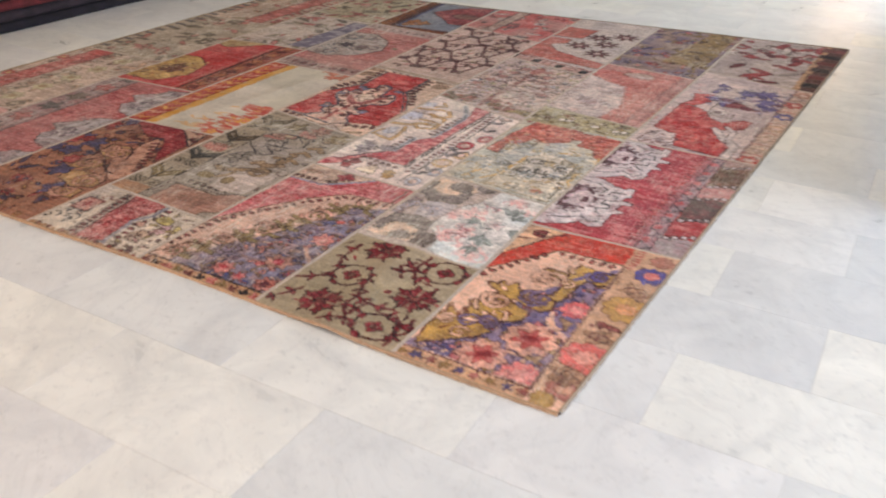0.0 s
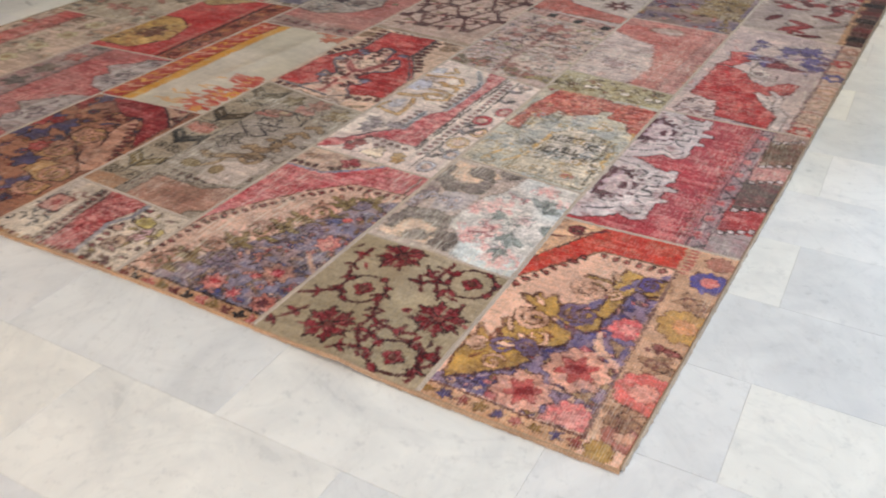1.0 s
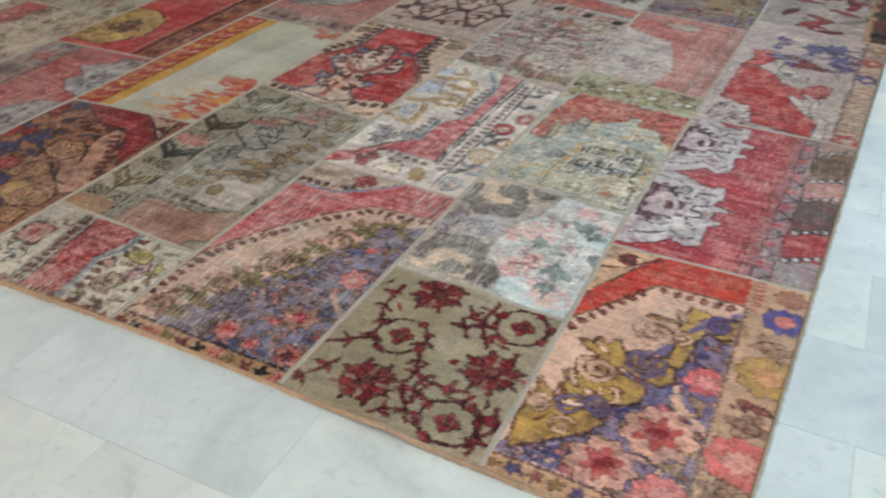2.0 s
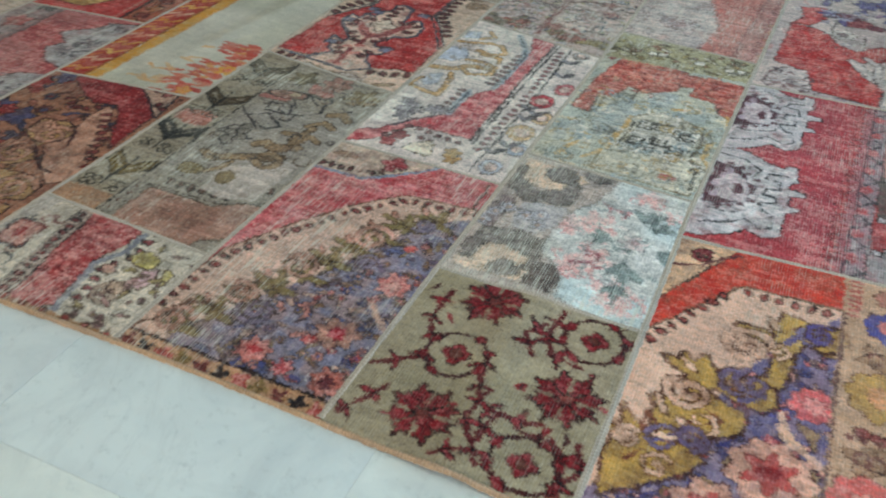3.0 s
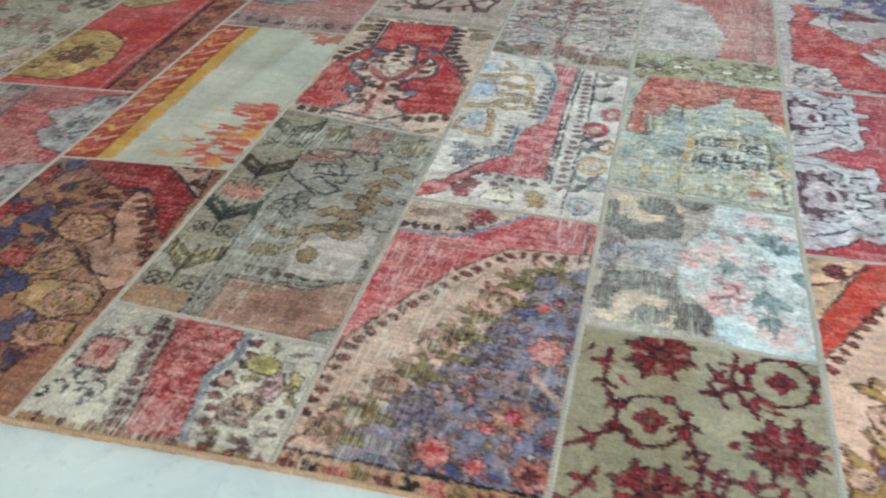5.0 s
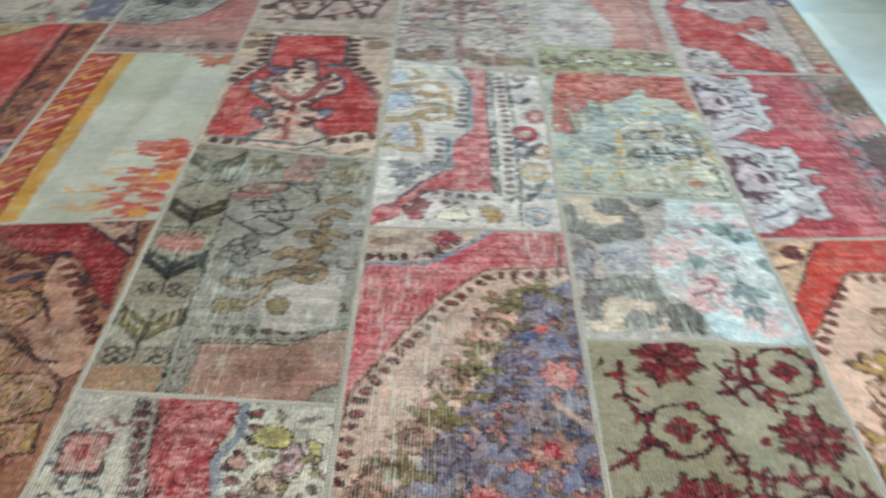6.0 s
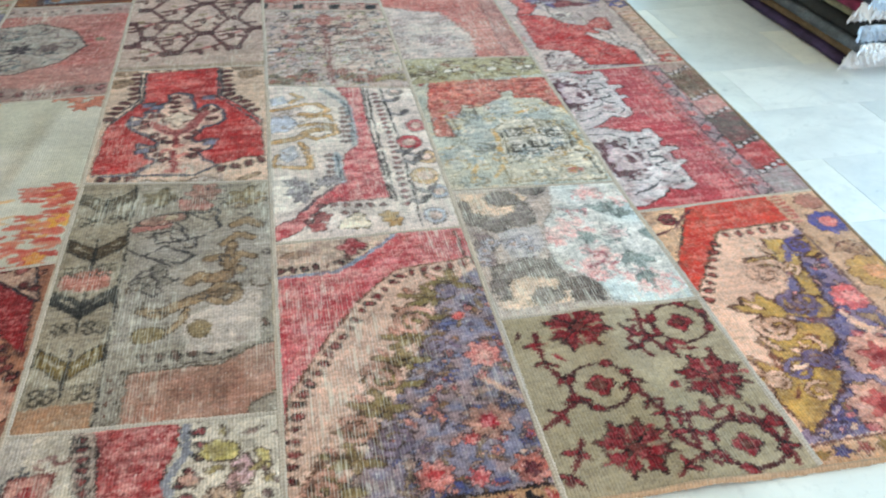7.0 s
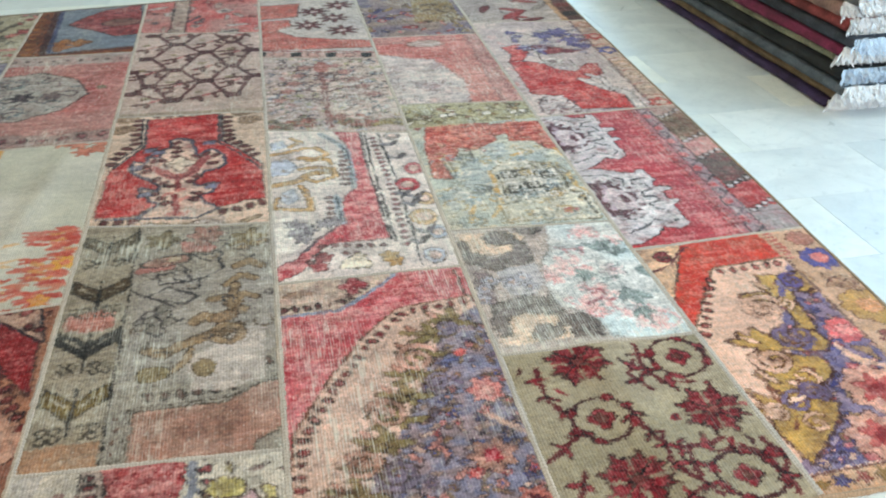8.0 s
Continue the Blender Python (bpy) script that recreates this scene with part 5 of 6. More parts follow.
    for x, y in [(-1.642, 1.652), (-1.467, 1.674), (-1.674, 1.535), (-1.455, 1.367), (-1.633, 1.352), (-1.615, 1.634)]:
        p.put(p.rect(x - 0.017, y - 0.014, x + 0.017, y + 0.014), (126, 130, 148), (104, 88, 92), 0.006)
    p.line([(-1.748, 1.231), (-1.638, 1.223)], 0.007, steel)
    for pts in ([(-1.665, 1.145), (-1.646, 1.177), (-1.611, 1.184), (-1.570, 1.163), (-1.576, 1.126), (-1.620, 1.124), (-1.651, 1.136)], [(-1.515, 1.143), (-1.492, 1.174), (-1.454, 1.178), (-1.416, 1.149), (-1.410, 1.120), (-1.452, 1.112), (-1.491, 1.126)]):
        p.area(pts, (212, 204, 188), (112, 98, 92), 0.008)
        p.scribble(min(x for x, y in pts), min(y for x, y in pts), max(x for x, y in pts), max(y for x, y in pts), ((140, 120, 108), (176, 160, 146)), 6, 0.05, 0.007)
    for pts in ([(-1.418, 1.099), (-1.399, 1.124), (-1.373, 1.131)], [(-1.737, 1.172), (-1.712, 1.190)], [(-1.370, 1.148), (-1.326, 1.170)], [(-1.578, 1.177), (-1.548, 1.156), (-1.513, 1.160)]):
        p.put(p.path(pts, 0.012), (166, 146, 116), (116, 96, 80), 0.004)
    for x, y in [(-1.736, 1.911), (-1.368, 1.901), (-1.346, 1.827), (-1.740, 1.826)]:
        p.curl(x, y, 0.036, 0.014, (164, 138, 110), (116, 92, 78))
    p.flower(*[(-1.461, 1.962)][0], 0.03, (140, 156, 164), None, ink)
    p.wear(0.24, (214, 176, 152), busy=0.25)


def lattice_panel(p):
    p.fill((208, 182, 164), (198, 172, 152), 8)
    wine = (110, 62, 62)
    knots = [(-1.727, 2.830), (-1.726, 2.536), (-1.696, 2.226), (-1.617, 2.691), (-1.610, 2.379), (-1.597, 2.070), (-1.502, 2.845), (-1.502, 2.571), (-1.497, 2.243), (-1.399, 2.682), (-1.402, 2.386), (-1.396, 2.082), (-1.309, 2.845), (-1.314, 2.560), (-1.316, 2.265), (-1.763, 2.155), (-1.767, 2.393), (-1.619, 2.945), (-1.392, 2.922)]
    for i, (ax, ay) in enumerate(knots):
        for bx, by in knots[i + 1:]:
            if 0.05 < abs(ax - bx) < 0.2 and abs(ay - by) < 0.22:
                mx, my = (ax + bx) / 2, (ay + by) / 2
                p.line([(ax, ay), (ax * 0.75 + bx * 0.25, ay * 0.9 + by * 0.1), (mx, my), (ax * 0.25 + bx * 0.75, ay * 0.1 + by * 0.9), (bx, by)], 0.017, wine)
                p.leaf(mx, my, 0.045, 0.02, math.atan2(by - ay, bx - ax) + 1.2, wine)
        p.put(p.rect(ax - 0.026, ay - 0.020, ax + 0.026, ay + 0.020), (116, 68, 66), (88, 50, 50), 0.004)
        p.put(p.rosette(ax, ay, 0.034, 4, 0.5, 0.78), (112, 64, 64))
    for x, y in [(-1.601, 2.826), (-1.715, 2.668), (-1.702, 2.366), (-1.664, 2.068), (-1.597, 2.529), (-1.592, 2.221), (-1.489, 2.701), (-1.487, 2.404), (-1.489, 2.096), (-1.381, 2.553), (-1.382, 2.236), (-1.369, 2.776)]:
        p.line([(x - 0.05, y - 0.03), (x, y), (x + 0.05, y + 0.035)], 0.016, (198, 112, 106))
        for s, a in ((-1, 0.3), (1, 0.5), (-1, 1.6), (1, -1.2)):
            p.leaf(x + 0.022 * s, y + 0.014 * s, 0.046, 0.018, a + (3.14 if s < 0 else 0), (128, 84, 78), (96, 66, 60))
        p.put(p.disc(x - 0.03, y + 0.035, 0.016, 0.012), (156, 140, 104))
    p.put(p.poly([(-1.82, 1.9), (-1.27, 1.9), (-1.27, 1.935), (-1.82, 1.975)]), (168, 148, 124))
    p.wear(0.24, (204, 182, 164), busy=0.35, deep=0.9)


def rose_ladder(p):
    p.fill((190, 92, 86), (176, 130, 118), 8)
    p.garden(-1.8, 2.8, -1.27, 3.5, ((184, 172, 156), (150, 60, 60), (176, 150, 134), (110, 92, 92)), 60, 0.035, (110, 84, 82), 0.5)
    p.put(p.rect(-1.66, 2.8, -1.60, 3.5), (180, 160, 140), (96, 80, 80), 0.01)
    p.wear(0.2, (184, 156, 142), busy=0.50)


def dark_niche(p):
    p.fill((172, 122, 92), (154, 104, 82), 9)
    ink, gold, peach, red = (84, 44, 42), (184, 146, 92), (200, 150, 120), (168, 42, 46)
    p.garden(-2.24, 0.02, -1.80, 0.80, ((160, 54, 48), (100, 94, 124), (180, 140, 86), (124, 74, 62), (176, 114, 88), (88, 80, 104)), 110, 0.022, ink, 0.45)
    for (x, y), r in zip([(-2.106, 0.565), (-2.127, 0.471), (-2.008, 0.330), (-1.897, 0.208), (-2.178, 0.589), (-2.159, 0.794), (-2.204, 0.469)], (0.05, 0.045, 0.05, 0.05, 0.04, 0.04, 0.04)):
        p.put(p.rosette(x, y, r, 5, 0.4, x * 7), (98, 94, 128), ink, 0.006)
    for (x, y), r in zip([(-2.206, 0.552), (-2.212, 0.730), (-2.052, 0.415), (-2.156, 0.579)], (0.045, 0.05, 0.04, 0.03)):
        p.put(p.rosette(x, y, r, 6, 0.35, x * 5), (170, 50, 46), ink, 0.006)
    p.area([(-1.795, 0.352), (-1.871, 0.406), (-1.926, 0.478), (-1.911, 0.547), (-1.938, 0.629), (-1.933, 0.708), (-1.903, 0.690), (-1.857, 0.601), (-1.801, 0.509), (-1.749, 0.397)], peach, ink, 0.005, (206, 160, 130), 40)
    for pts in ([(-2.029, 0.514), (-2.030, 0.578), (-1.958, 0.593), (-1.905, 0.558), (-1.920, 0.503), (-1.978, 0.487)], [(-1.965, 0.284), (-1.958, 0.351), (-1.853, 0.360), (-1.799, 0.336), (-1.797, 0.279), (-1.863, 0.249)], [(-2.008, 0.358), (-2.013, 0.429), (-1.950, 0.457), (-1.906, 0.422), (-1.935, 0.378)], [(-1.888, 0.167), (-1.883, 0.232), (-1.800, 0.246), (-1.790, 0.185)]):
        p.area(pts, gold, ink, 0.007, (196, 158, 104), 50)
    for (x, y), r, a in zip([(-1.855, 0.305), (-1.966, 0.425), (-1.950, 0.526), (-1.851, 0.212), (-2.003, 0.552)], (0.055, 0.048, 0.045, 0.045, 0.03), (0.4, 2.0, 1.0, 3.0, 4.0)):
        p.curl(x, y, r, 0.014, peach, ink, a)
    for pts in ([(-1.946, 0.466), (-1.867, 0.401), (-1.824, 0.390)], [(-2.023, 0.509), (-2.017, 0.473)], [(-1.913, 0.570), (-1.879, 0.504)]):
        p.line(pts, 0.010, ink)
    p.area([(-2.130, 0.801), (-2.090, 0.857), (-1.970, 0.866), (-1.859, 0.785), (-1.790, 0.712), (-1.781, 0.542), (-1.835, 0.613), (-1.884, 0.693), (-1.924, 0.722), (-1.984, 0.706), (-2.059, 0.745)], red, (100, 64, 66), 0.008, (150, 36, 42), 40)
    p.dots([(-1.764, 0.436), (-1.838, 0.572), (-1.915, 0.684)], 0.032, 0.013, (140, 60, 54), ink)
    p.dots([(-1.941, 0.700), (-1.990, 0.659), (-2.084, 0.708)], 0.032, 0.012, (140, 60, 54), ink)
    p.area([(-1.967, 0.867), (-1.875, 0.886), (-1.814, 0.855), (-1.787, 0.713), (-1.859, 0.785)], (204, 168, 140), (84, 78, 92), 0.010)
    p.dots([(-1.923, 0.859), (-1.827, 0.829)], 0.036, 0.018, (150, 62, 60), ink)
    p.dots([(-1.836, 0.780), (-1.789, 0.754)], 0.030, 0.012, (130, 60, 58), ink)
    p.put(p.rect(-1.80, -0.02, -1.74, 0.10), (170, 122, 96))
    p.wear(0.16, (176, 136, 112), busy=0.4, deep=0.93)


def flame_panel(p):
    p.fill((184, 182, 158), (190, 187, 166), 4)
    p.put(p.poly([(-2.3, 0.8), (-2.125, 0.8), (-2.125, 1.85), (-2.3, 1.85)]), (176, 48, 34))
    for k in range(15):
        y = 0.84 + 0.065 * k
        c = ((206, 150, 64), (206, 164, 130), (214, 170, 80))[k % 3]
        p.line([(-2.22, y), (-2.185, y + 0.03), (-2.175, y + 0.005), (-2.14, y + 0.04)], 0.013, c)
        p.line([(-2.215, y + 0.03), (-2.19, y + 0.055)], 0.010, (206, 120, 60))
    p.line([(-2.13, 0.8), (-2.13, 1.9)], 0.008, (150, 96, 40))
    p.put(p.rect(-2.126, 0.8, -2.085, 1.9), (206, 150, 54), None)
    p.line([(-2.083, 0.8), (-2.083, 1.9)], 0.006, (196, 150, 96))
    for k in range(34):
        y = 0.85 + p.rng.uniform(0, 0.38)
        x = -1.76 - p.rng.uniform(0, 0.14) * (1 - abs(y - 0.98) * 1.6)
        p.leaf(x, y, 0.06, 0.018, 3.14 + p.rng.uniform(-0.5, 0.5), p.rng.choice(((196, 96, 76), (192, 84, 68), (202, 116, 90))))
    for k in range(60):
        y = 0.85 + p.rng.uniform(0, 0.36)
        x = -1.755 - p.rng.uniform(0, 0.10) * (1 - abs(y - 0.96) * 1.8)
        p.leaf(x, y, 0.05, 0.017, 3.14 + p.rng.uniform(-0.6, 0.6), p.rng.choice(((196, 96, 76), (204, 124, 96), (188, 78, 64), (206, 150, 84))))
    for k in range(14):
        x, y = -1.90 - p.rng.uniform(0, 0.09), p.rng.uniform(0.86, 1.16)
        p.leaf(x, y, 0.05, 0.014, 3.0 + p.rng.uniform(-0.6, 0.6), (204, 166, 116))
    p.flower(-1.79, 1.03, 0.035, (214, 158, 60), (206, 110, 70), None, 5)
    p.flower(-1.82, 0.87, 0.025, (212, 156, 66), None, None, 5)
    for x, y in ((-1.86, 1.74), (-1.80, 1.70), (-1.84, 1.68), (-1.79, 1.75), (-1.91, 1.76)):
        p.put(p.rosette(x, y, 0.035, 6, 0.5), (200, 128, 100), (180, 84, 72), 0.004)
    p.wear(0.10, (192, 190, 168), 0.35, busy=0.05, deep=1.0)


def medallion_rose(p):
    p.fill((200, 118, 108), (202, 146, 132), 6)
    ink = (108, 92, 92)
    p.area([(-2.30, 2.02), (-2.10, 1.98), (-1.97, 2.06), (-1.90, 2.2), (-1.96, 2.36), (-2.10, 2.45), (-2.30, 2.42)], (190, 184, 168), (130, 116, 110), 0.010)
    p.scribble(-2.25, 2.02, -1.95, 2.4, (ink, (140, 124, 122), (120, 130, 130)), 46, 0.06, 0.008)
    p.put(p.rosette(-2.12, 2.2, 0.05, 6, 0.5), (80, 64, 74), (150, 140, 140), 0.006)
    p.flower(-2.02, 2.2, 0.04, (150, 128, 124), None, ink)
    p.flower(-1.86, 2.26, 0.05, (190, 84, 80), (150, 140, 110), None)
    p.put(p.poly([(-2.3, 1.75), (-1.7, 1.75), (-1.7, 1.86), (-1.95, 1.84), (-2.3, 1.90)]), (176, 150, 138))
    p.dots([(-2.25, 1.84), (-1.95, 1.80), (-1.78, 1.82)], 0.06, 0.02, (160, 96, 96), ink)
    p.put(p.poly([(-2.3, 2.55), (-1.7, 2.52), (-1.7, 2.7), (-2.3, 2.7)]), (186, 172, 158))
    p.dots([(-2.25, 2.60), (-1.80, 2.57)], 0.05, 0.016, (120, 100, 96))
    p.wear(0.42, (204, 176, 160), busy=0.50, deep=0.87)


def blue_star(p):
    p.fill((150, 160, 168), (168, 170, 168), 8)
    p.area([(-2.098, 3.082), (-2.026, 3.208), (-1.963, 3.287), (-1.819, 3.353), (-1.777, 2.880), (-1.879, 2.870), (-1.983, 2.973), (-2.047, 3.020)], (178, 62, 66), (104, 98, 112), 0.010, (190, 90, 88), 40)
    p.put(p.disc(*[(-1.877, 3.069)][0], 0.08, 0.05), (176, 130, 112), (110, 80, 84), 0.008)
    for x, y in [(-2.079, 2.820), (-2.016, 2.807), (-2.124, 3.379), (-2.039, 3.400), (-2.085, 2.762)]:
        p.put(p.rosette(x, y, 0.05, 4, 0.4), (206, 134, 70), (176, 84, 56), 0.008)
    p.area([(-2.235, 2.624), (-2.319, 3.754), (-2.209, 3.730), (-2.139, 2.687), (-1.796, 2.714), (-1.786, 2.611)], (152, 80, 34), (92, 48, 40), 0.008, (168, 96, 44), 30)
    p.line([(-2.139, 2.687), (-2.209, 3.730)], 0.03, (104, 50, 42))
    p.line([(-2.117, 2.710), (-2.187, 3.725)], 0.02, (84, 88, 130))
    p.line([(-2.128, 2.677), (-1.794, 2.699)], 0.018, (116, 66, 56))
    p.dots([(-2.194, 2.656), (-2.271, 3.689)], 0.07, 0.03, (196, 126, 60), (104, 56, 36))
    p.area([(-2.255, 2.510), (-2.236, 2.611), (-1.791, 2.598), (-1.780, 2.487)], (198, 190, 176), (150, 140, 132), 0.006)
    p.dots([(-2.228, 2.569), (-1.802, 2.559)], 0.05, 0.016, (120, 108, 104))
    p.wear(0.14, (176, 166, 156), busy=0.35, deep=0.82)


def lamb_pair(p):
    p.fill((196, 100, 96), (190, 118, 112), 7)
    fur, ink = (182, 178, 170), (120, 116, 116)
    for y0 in (0.02, 0.42, 0.82):
        p.area([(-2.18, y0), (-2.30, y0 + 0.03), (-2.36, y0 + 0.10), (-2.33, y0 + 0.15), (-2.40, y0 + 0.2), (-2.34, y0 + 0.26), (-2.30, y0 + 0.33), (-2.18, y0 + 0.37)], fur, ink, 0.008)
        p.scribble(-2.33, y0 + 0.06, -2.23, y0 + 0.32, (ink, (110, 90, 96), (140, 136, 136)), 16, 0.05, 0.007)
    p.put(p.poly([(-2.50, -0.02), (-2.53, 1.3), (-2.75, 1.3), (-2.75, -0.02)]), (164, 150, 142))
    p.line([(-2.50, -0.02), (-2.53, 1.3)], 0.016, (140, 120, 116))
    for k in range(9):
        y = 0.05 + 0.14 * k
        p.put(p.rosette(-2.59, y, 0.05, 5, 0.4, k), ((140, 130, 116), (184, 104, 98), (120, 116, 110))[k % 3], (124, 108, 102), 0.006)
    p.wear(0.3, (190, 168, 158), busy=0.50, deep=0.92)


def yellow_gul(p):
    p.fill((186, 56, 52), (192, 84, 76), 6)
    ink = (96, 64, 44)
    p.area([(-2.70, 1.22), (-2.50, 1.22), (-2.42, 1.36), (-2.46, 1.52), (-2.56, 1.60), (-2.70, 1.6)], (190, 160, 92), ink, 0.010)
    p.put(p.rosette(-2.55, 1.40, 0.07, 6, 0.4), (120, 74, 56), (160, 130, 70), 0.006)
    p.scribble(-2.64, 1.25, -2.45, 1.56, (ink, (206, 176, 110)), 18, 0.05, 0.008)
    p.put(p.poly([(-2.32, 1.1), (-2.36, 2.1), (-2.15, 2.1), (-2.15, 1.1)]), (150, 92, 66))
    p.line([(-2.32, 1.1), (-2.36, 2.1)], 0.016, (70, 46, 42))
    p.line([(-2.345, 1.1), (-2.385, 2.1)], 0.010, (176, 130, 110))
    for k in range(13):
        y = 1.18 + 0.065 * k
        p.put(p.rosette(-2.27 - 0.04 * (y - 1.1), y, 0.028, 4, 0.4, k), ((186, 120, 74), (120, 52, 44))[k % 2], (76, 48, 42), 0.006)
    p.area([(-2.70, 1.98), (-2.70, 1.86), (-2.6, 1.82), (-2.5, 1.9), (-2.42, 2.0)], (180, 160, 110), ink, 0.008)
    p.wear(0.12, (196, 150, 130), busy=0.35)


def grey_scatter(p, x0, y0, x1, y1, ground, dyes, stripe, count=70, r=0.035):
    p.fill(ground, tuple(c + 14 for c in ground), 8)
    p.garden(x0, y0, x1, y1, dyes, count, r, tuple(int(c * 0.7) for c in ground), 0.55)
    if stripe:
        sx, sw, sc = stripe
        p.put(p.rect(x0 + sx, y0, x0 + sx + sw, y1), sc, (120, 92, 86), 0.008)
        p.dots([(x0 + sx + sw + 0.05, y0), (x0 + sx + sw + 0.05, y1)], 0.06, 0.02, dyes[0], (120, 100, 92))
    p.wear(0.3, (182, 170, 154), busy=0.70)


def navy_ground(p):
    grey_scatter(p, -2.7, 1.95, -2.2, 2.7, (170, 158, 140), ((150, 140, 110), (190, 110, 100), (184, 174, 154), (120, 110, 96)), None)
    p.area([(-2.36, 2.02), (-2.25, 2.04), (-2.22, 2.6), (-2.34, 2.6)], (110, 100, 118), (80, 72, 92), 0.006, (150, 140, 146))


def olive_ground(p):
    grey_scatter(p, -2.7, 2.6, -2.2, 3.4, (156, 146, 116), ((190, 100, 92), (176, 160, 130), (110, 100, 84), (150, 60, 58)), None)


def left_low(p):
    grey_scatter(p, -3.2, 0.0, -2.6, 0.7, (176, 140, 128), ((186, 80, 76), (180, 168, 150), (140, 128, 116)), (0.08, 0.10, (186, 86, 80)))


def left_border(p):
    grey_scatter(p, -3.2, 0.6, -2.6, 1.5, (180, 162, 140), ((186, 176, 150), (150, 140, 120), (190, 160, 130), (170, 130, 110)), (0.10, 0.12, (190, 92, 84)), 60, 0.04)
    for y in (0.75, 0.9, 1.05, 1.2, 1.35):
        p.flower(-2.83, y, 0.05, (196, 184, 150), (160, 130, 100), (140, 120, 100), 6)
    for y in (0.7, 0.95, 1.25):
        p.flower(-3.13, y, 0.035, (186, 70, 66), (200, 170, 120), (130, 110, 96), 6)


def left_mid(p):
    grey_scatter(p, -3.2, 1.4, -2.6, 2.3, (160, 148, 124), ((140, 128, 104), (176, 164, 140), (186, 116, 102), (120, 108, 90)), None, 60, 0.04)
    for k in range(12):
        p.put(p.rect(-3.17, 1.5 + 0.075 * k, -3.10, 1.53 + 0.075 * k), (92, 84, 80))


def left_top(p):
    grey_scatter(p, -3.2, 2.2, -2.6, 3.3, (168, 148, 124), ((186, 92, 84), (150, 140, 104), (176, 164, 144), (196, 130, 110)), (0.3, 0.12, (188, 100, 88)), 60, 0.04)
    for k in range(14):
        p.put(p.rect(-3.17, 2.3 + 0.07 * k, -3.11, 2.33 + 0.07 * k), (88, 80, 78))


# ---- the patchwork rug ----
# column joints from the right edge to the left: x at the near edge, lean along y
JOINTS = ((0.0, 0.048, 0.0), (-0.434, 0.028, 0.9), (-0.868, 0.012, 0.0), (-1.303, 0.006, 0.0), (-1.766, -0.012, 1.2), (-2.215, -0.012, 0.5), (-2.665, -0.012, 0.5), (-3.16, -0.008, 0.0))
# for each column: cross joints as (y at the column's left, y at its right), and the pieces between them
COLUMNS = (
    (((0.805, 0.82), (1.66, 1.668), (2.755, 2.70)), (corner_garden, beast_panel, scroll_panel, far_corner)),
    (((0.472, 0.464), (0.99, 0.952), (1.868, 1.815), (2.63, 2.60)), (olive_vine, faded_bouquet, sage_panel, faded_coral, meadow_far)),
    (((0.832, 0.826), (1.735, 1.635), (2.455, 2.37)), (prayer_niche, goat_panel, tree_panel, star_panel)),
    (((0.325, 0.296), (1.20, 1.125), (1.945, 1.90), (2.88, 2.80)), (rose_strip, arrow_panel, red_medallion, lattice_panel, rose_ladder)),
    (((0.815, 0.85), (1.755, 1.76), (2.66, 2.64)), (dark_niche, flame_panel, medallion_rose, blue_star)),
    (((1.16, 1.20), (1.95, 2.0), (2.62, 2.64)), (lamb_pair, yellow_gul, navy_ground, olive_ground)),
    (((0.60, 0.64), (1.44, 1.46), (2.28, 2.30)), (left_low, left_border, left_mid, left_top)),
)


def joint_x(k, y):
    x, lean, start = JOINTS[k]
    return x + lean * np.maximum(0, y - start) + 0.004 * (vnoise(y * 3.1, y * 0 + k * 1.7, 40) - 0.5)


def far_y(x):
    return 3.565 + 0.115 * x


def near_y(x):
    return 0.019 * np.exp(-((x + 1.15) / 0.55) ** 2) + 0.006 * (vnoise(x * 2.3, x * 0, 44) - 0.5) - 0.002


def cross_y(left, right, k, x):
    a, b = JOINTS[k + 1][0], JOINTS[k][0]
    f = (x - a) / (b - a)
    return left + (right - left) * f + 0.005 * (vnoise(x * 4.3, x * 0 + left * 5, 47) - 0.5)


def lie(x, y):
    """How the rug lies: low ripples, and a loose fold by the near edge."""
    z = 0.0022 * (vnoise(x * 2.6, y * 2.6, 21) - 0.5) * 2 + 0.0010 * (vnoise(x * 9, y * 9, 22) - 0.5) * 2
    z = z + 0.006 * np.exp(-((x + 0.62) / 0.10) ** 2 - (y / 0.16) ** 2)
    z = z + 0.005 * np.exp(-((x + 1.93 - 0.12 * (y - 1.3)) / 0.035) ** 2 - ((y - 1.35) / 0.35) ** 2)
    z = z + 0.0085 * np.exp(-((x + 0.655 + 0.05 * (y - 0.3)) / 0.05) ** 2 - ((y - 0.28) / 0.26) ** 2)
    z = z + 0.004 * np.exp(-((x + 1.42 - 0.2 * (y - 0.7)) / 0.05) ** 2 - ((y - 0.8) / 0.3) ** 2)
    return z + 0.0045 * np.exp(-((x + 0.62 - 0.5 * (y - 0.46)) / 0.06) ** 2 - ((y - 0.5) / 0.2) ** 2)


rug = tagged(new("patchwork_rug"), "worn patchwork rug of faded red, beige and grey oriental pieces", "rug")
rug.location = (-1.5, 1.7, FLOOR_Z)
RUG_BASE = Matrix.Translation((1.5, -1.7, -FLOOR_Z))
SEAM_DYE, EDGE_DYE = np.array((196, 181, 170)), np.array((190, 156, 128))


def settle(ob):
    ob.matrix_parent_inverse = RUG_BASE
    return ob


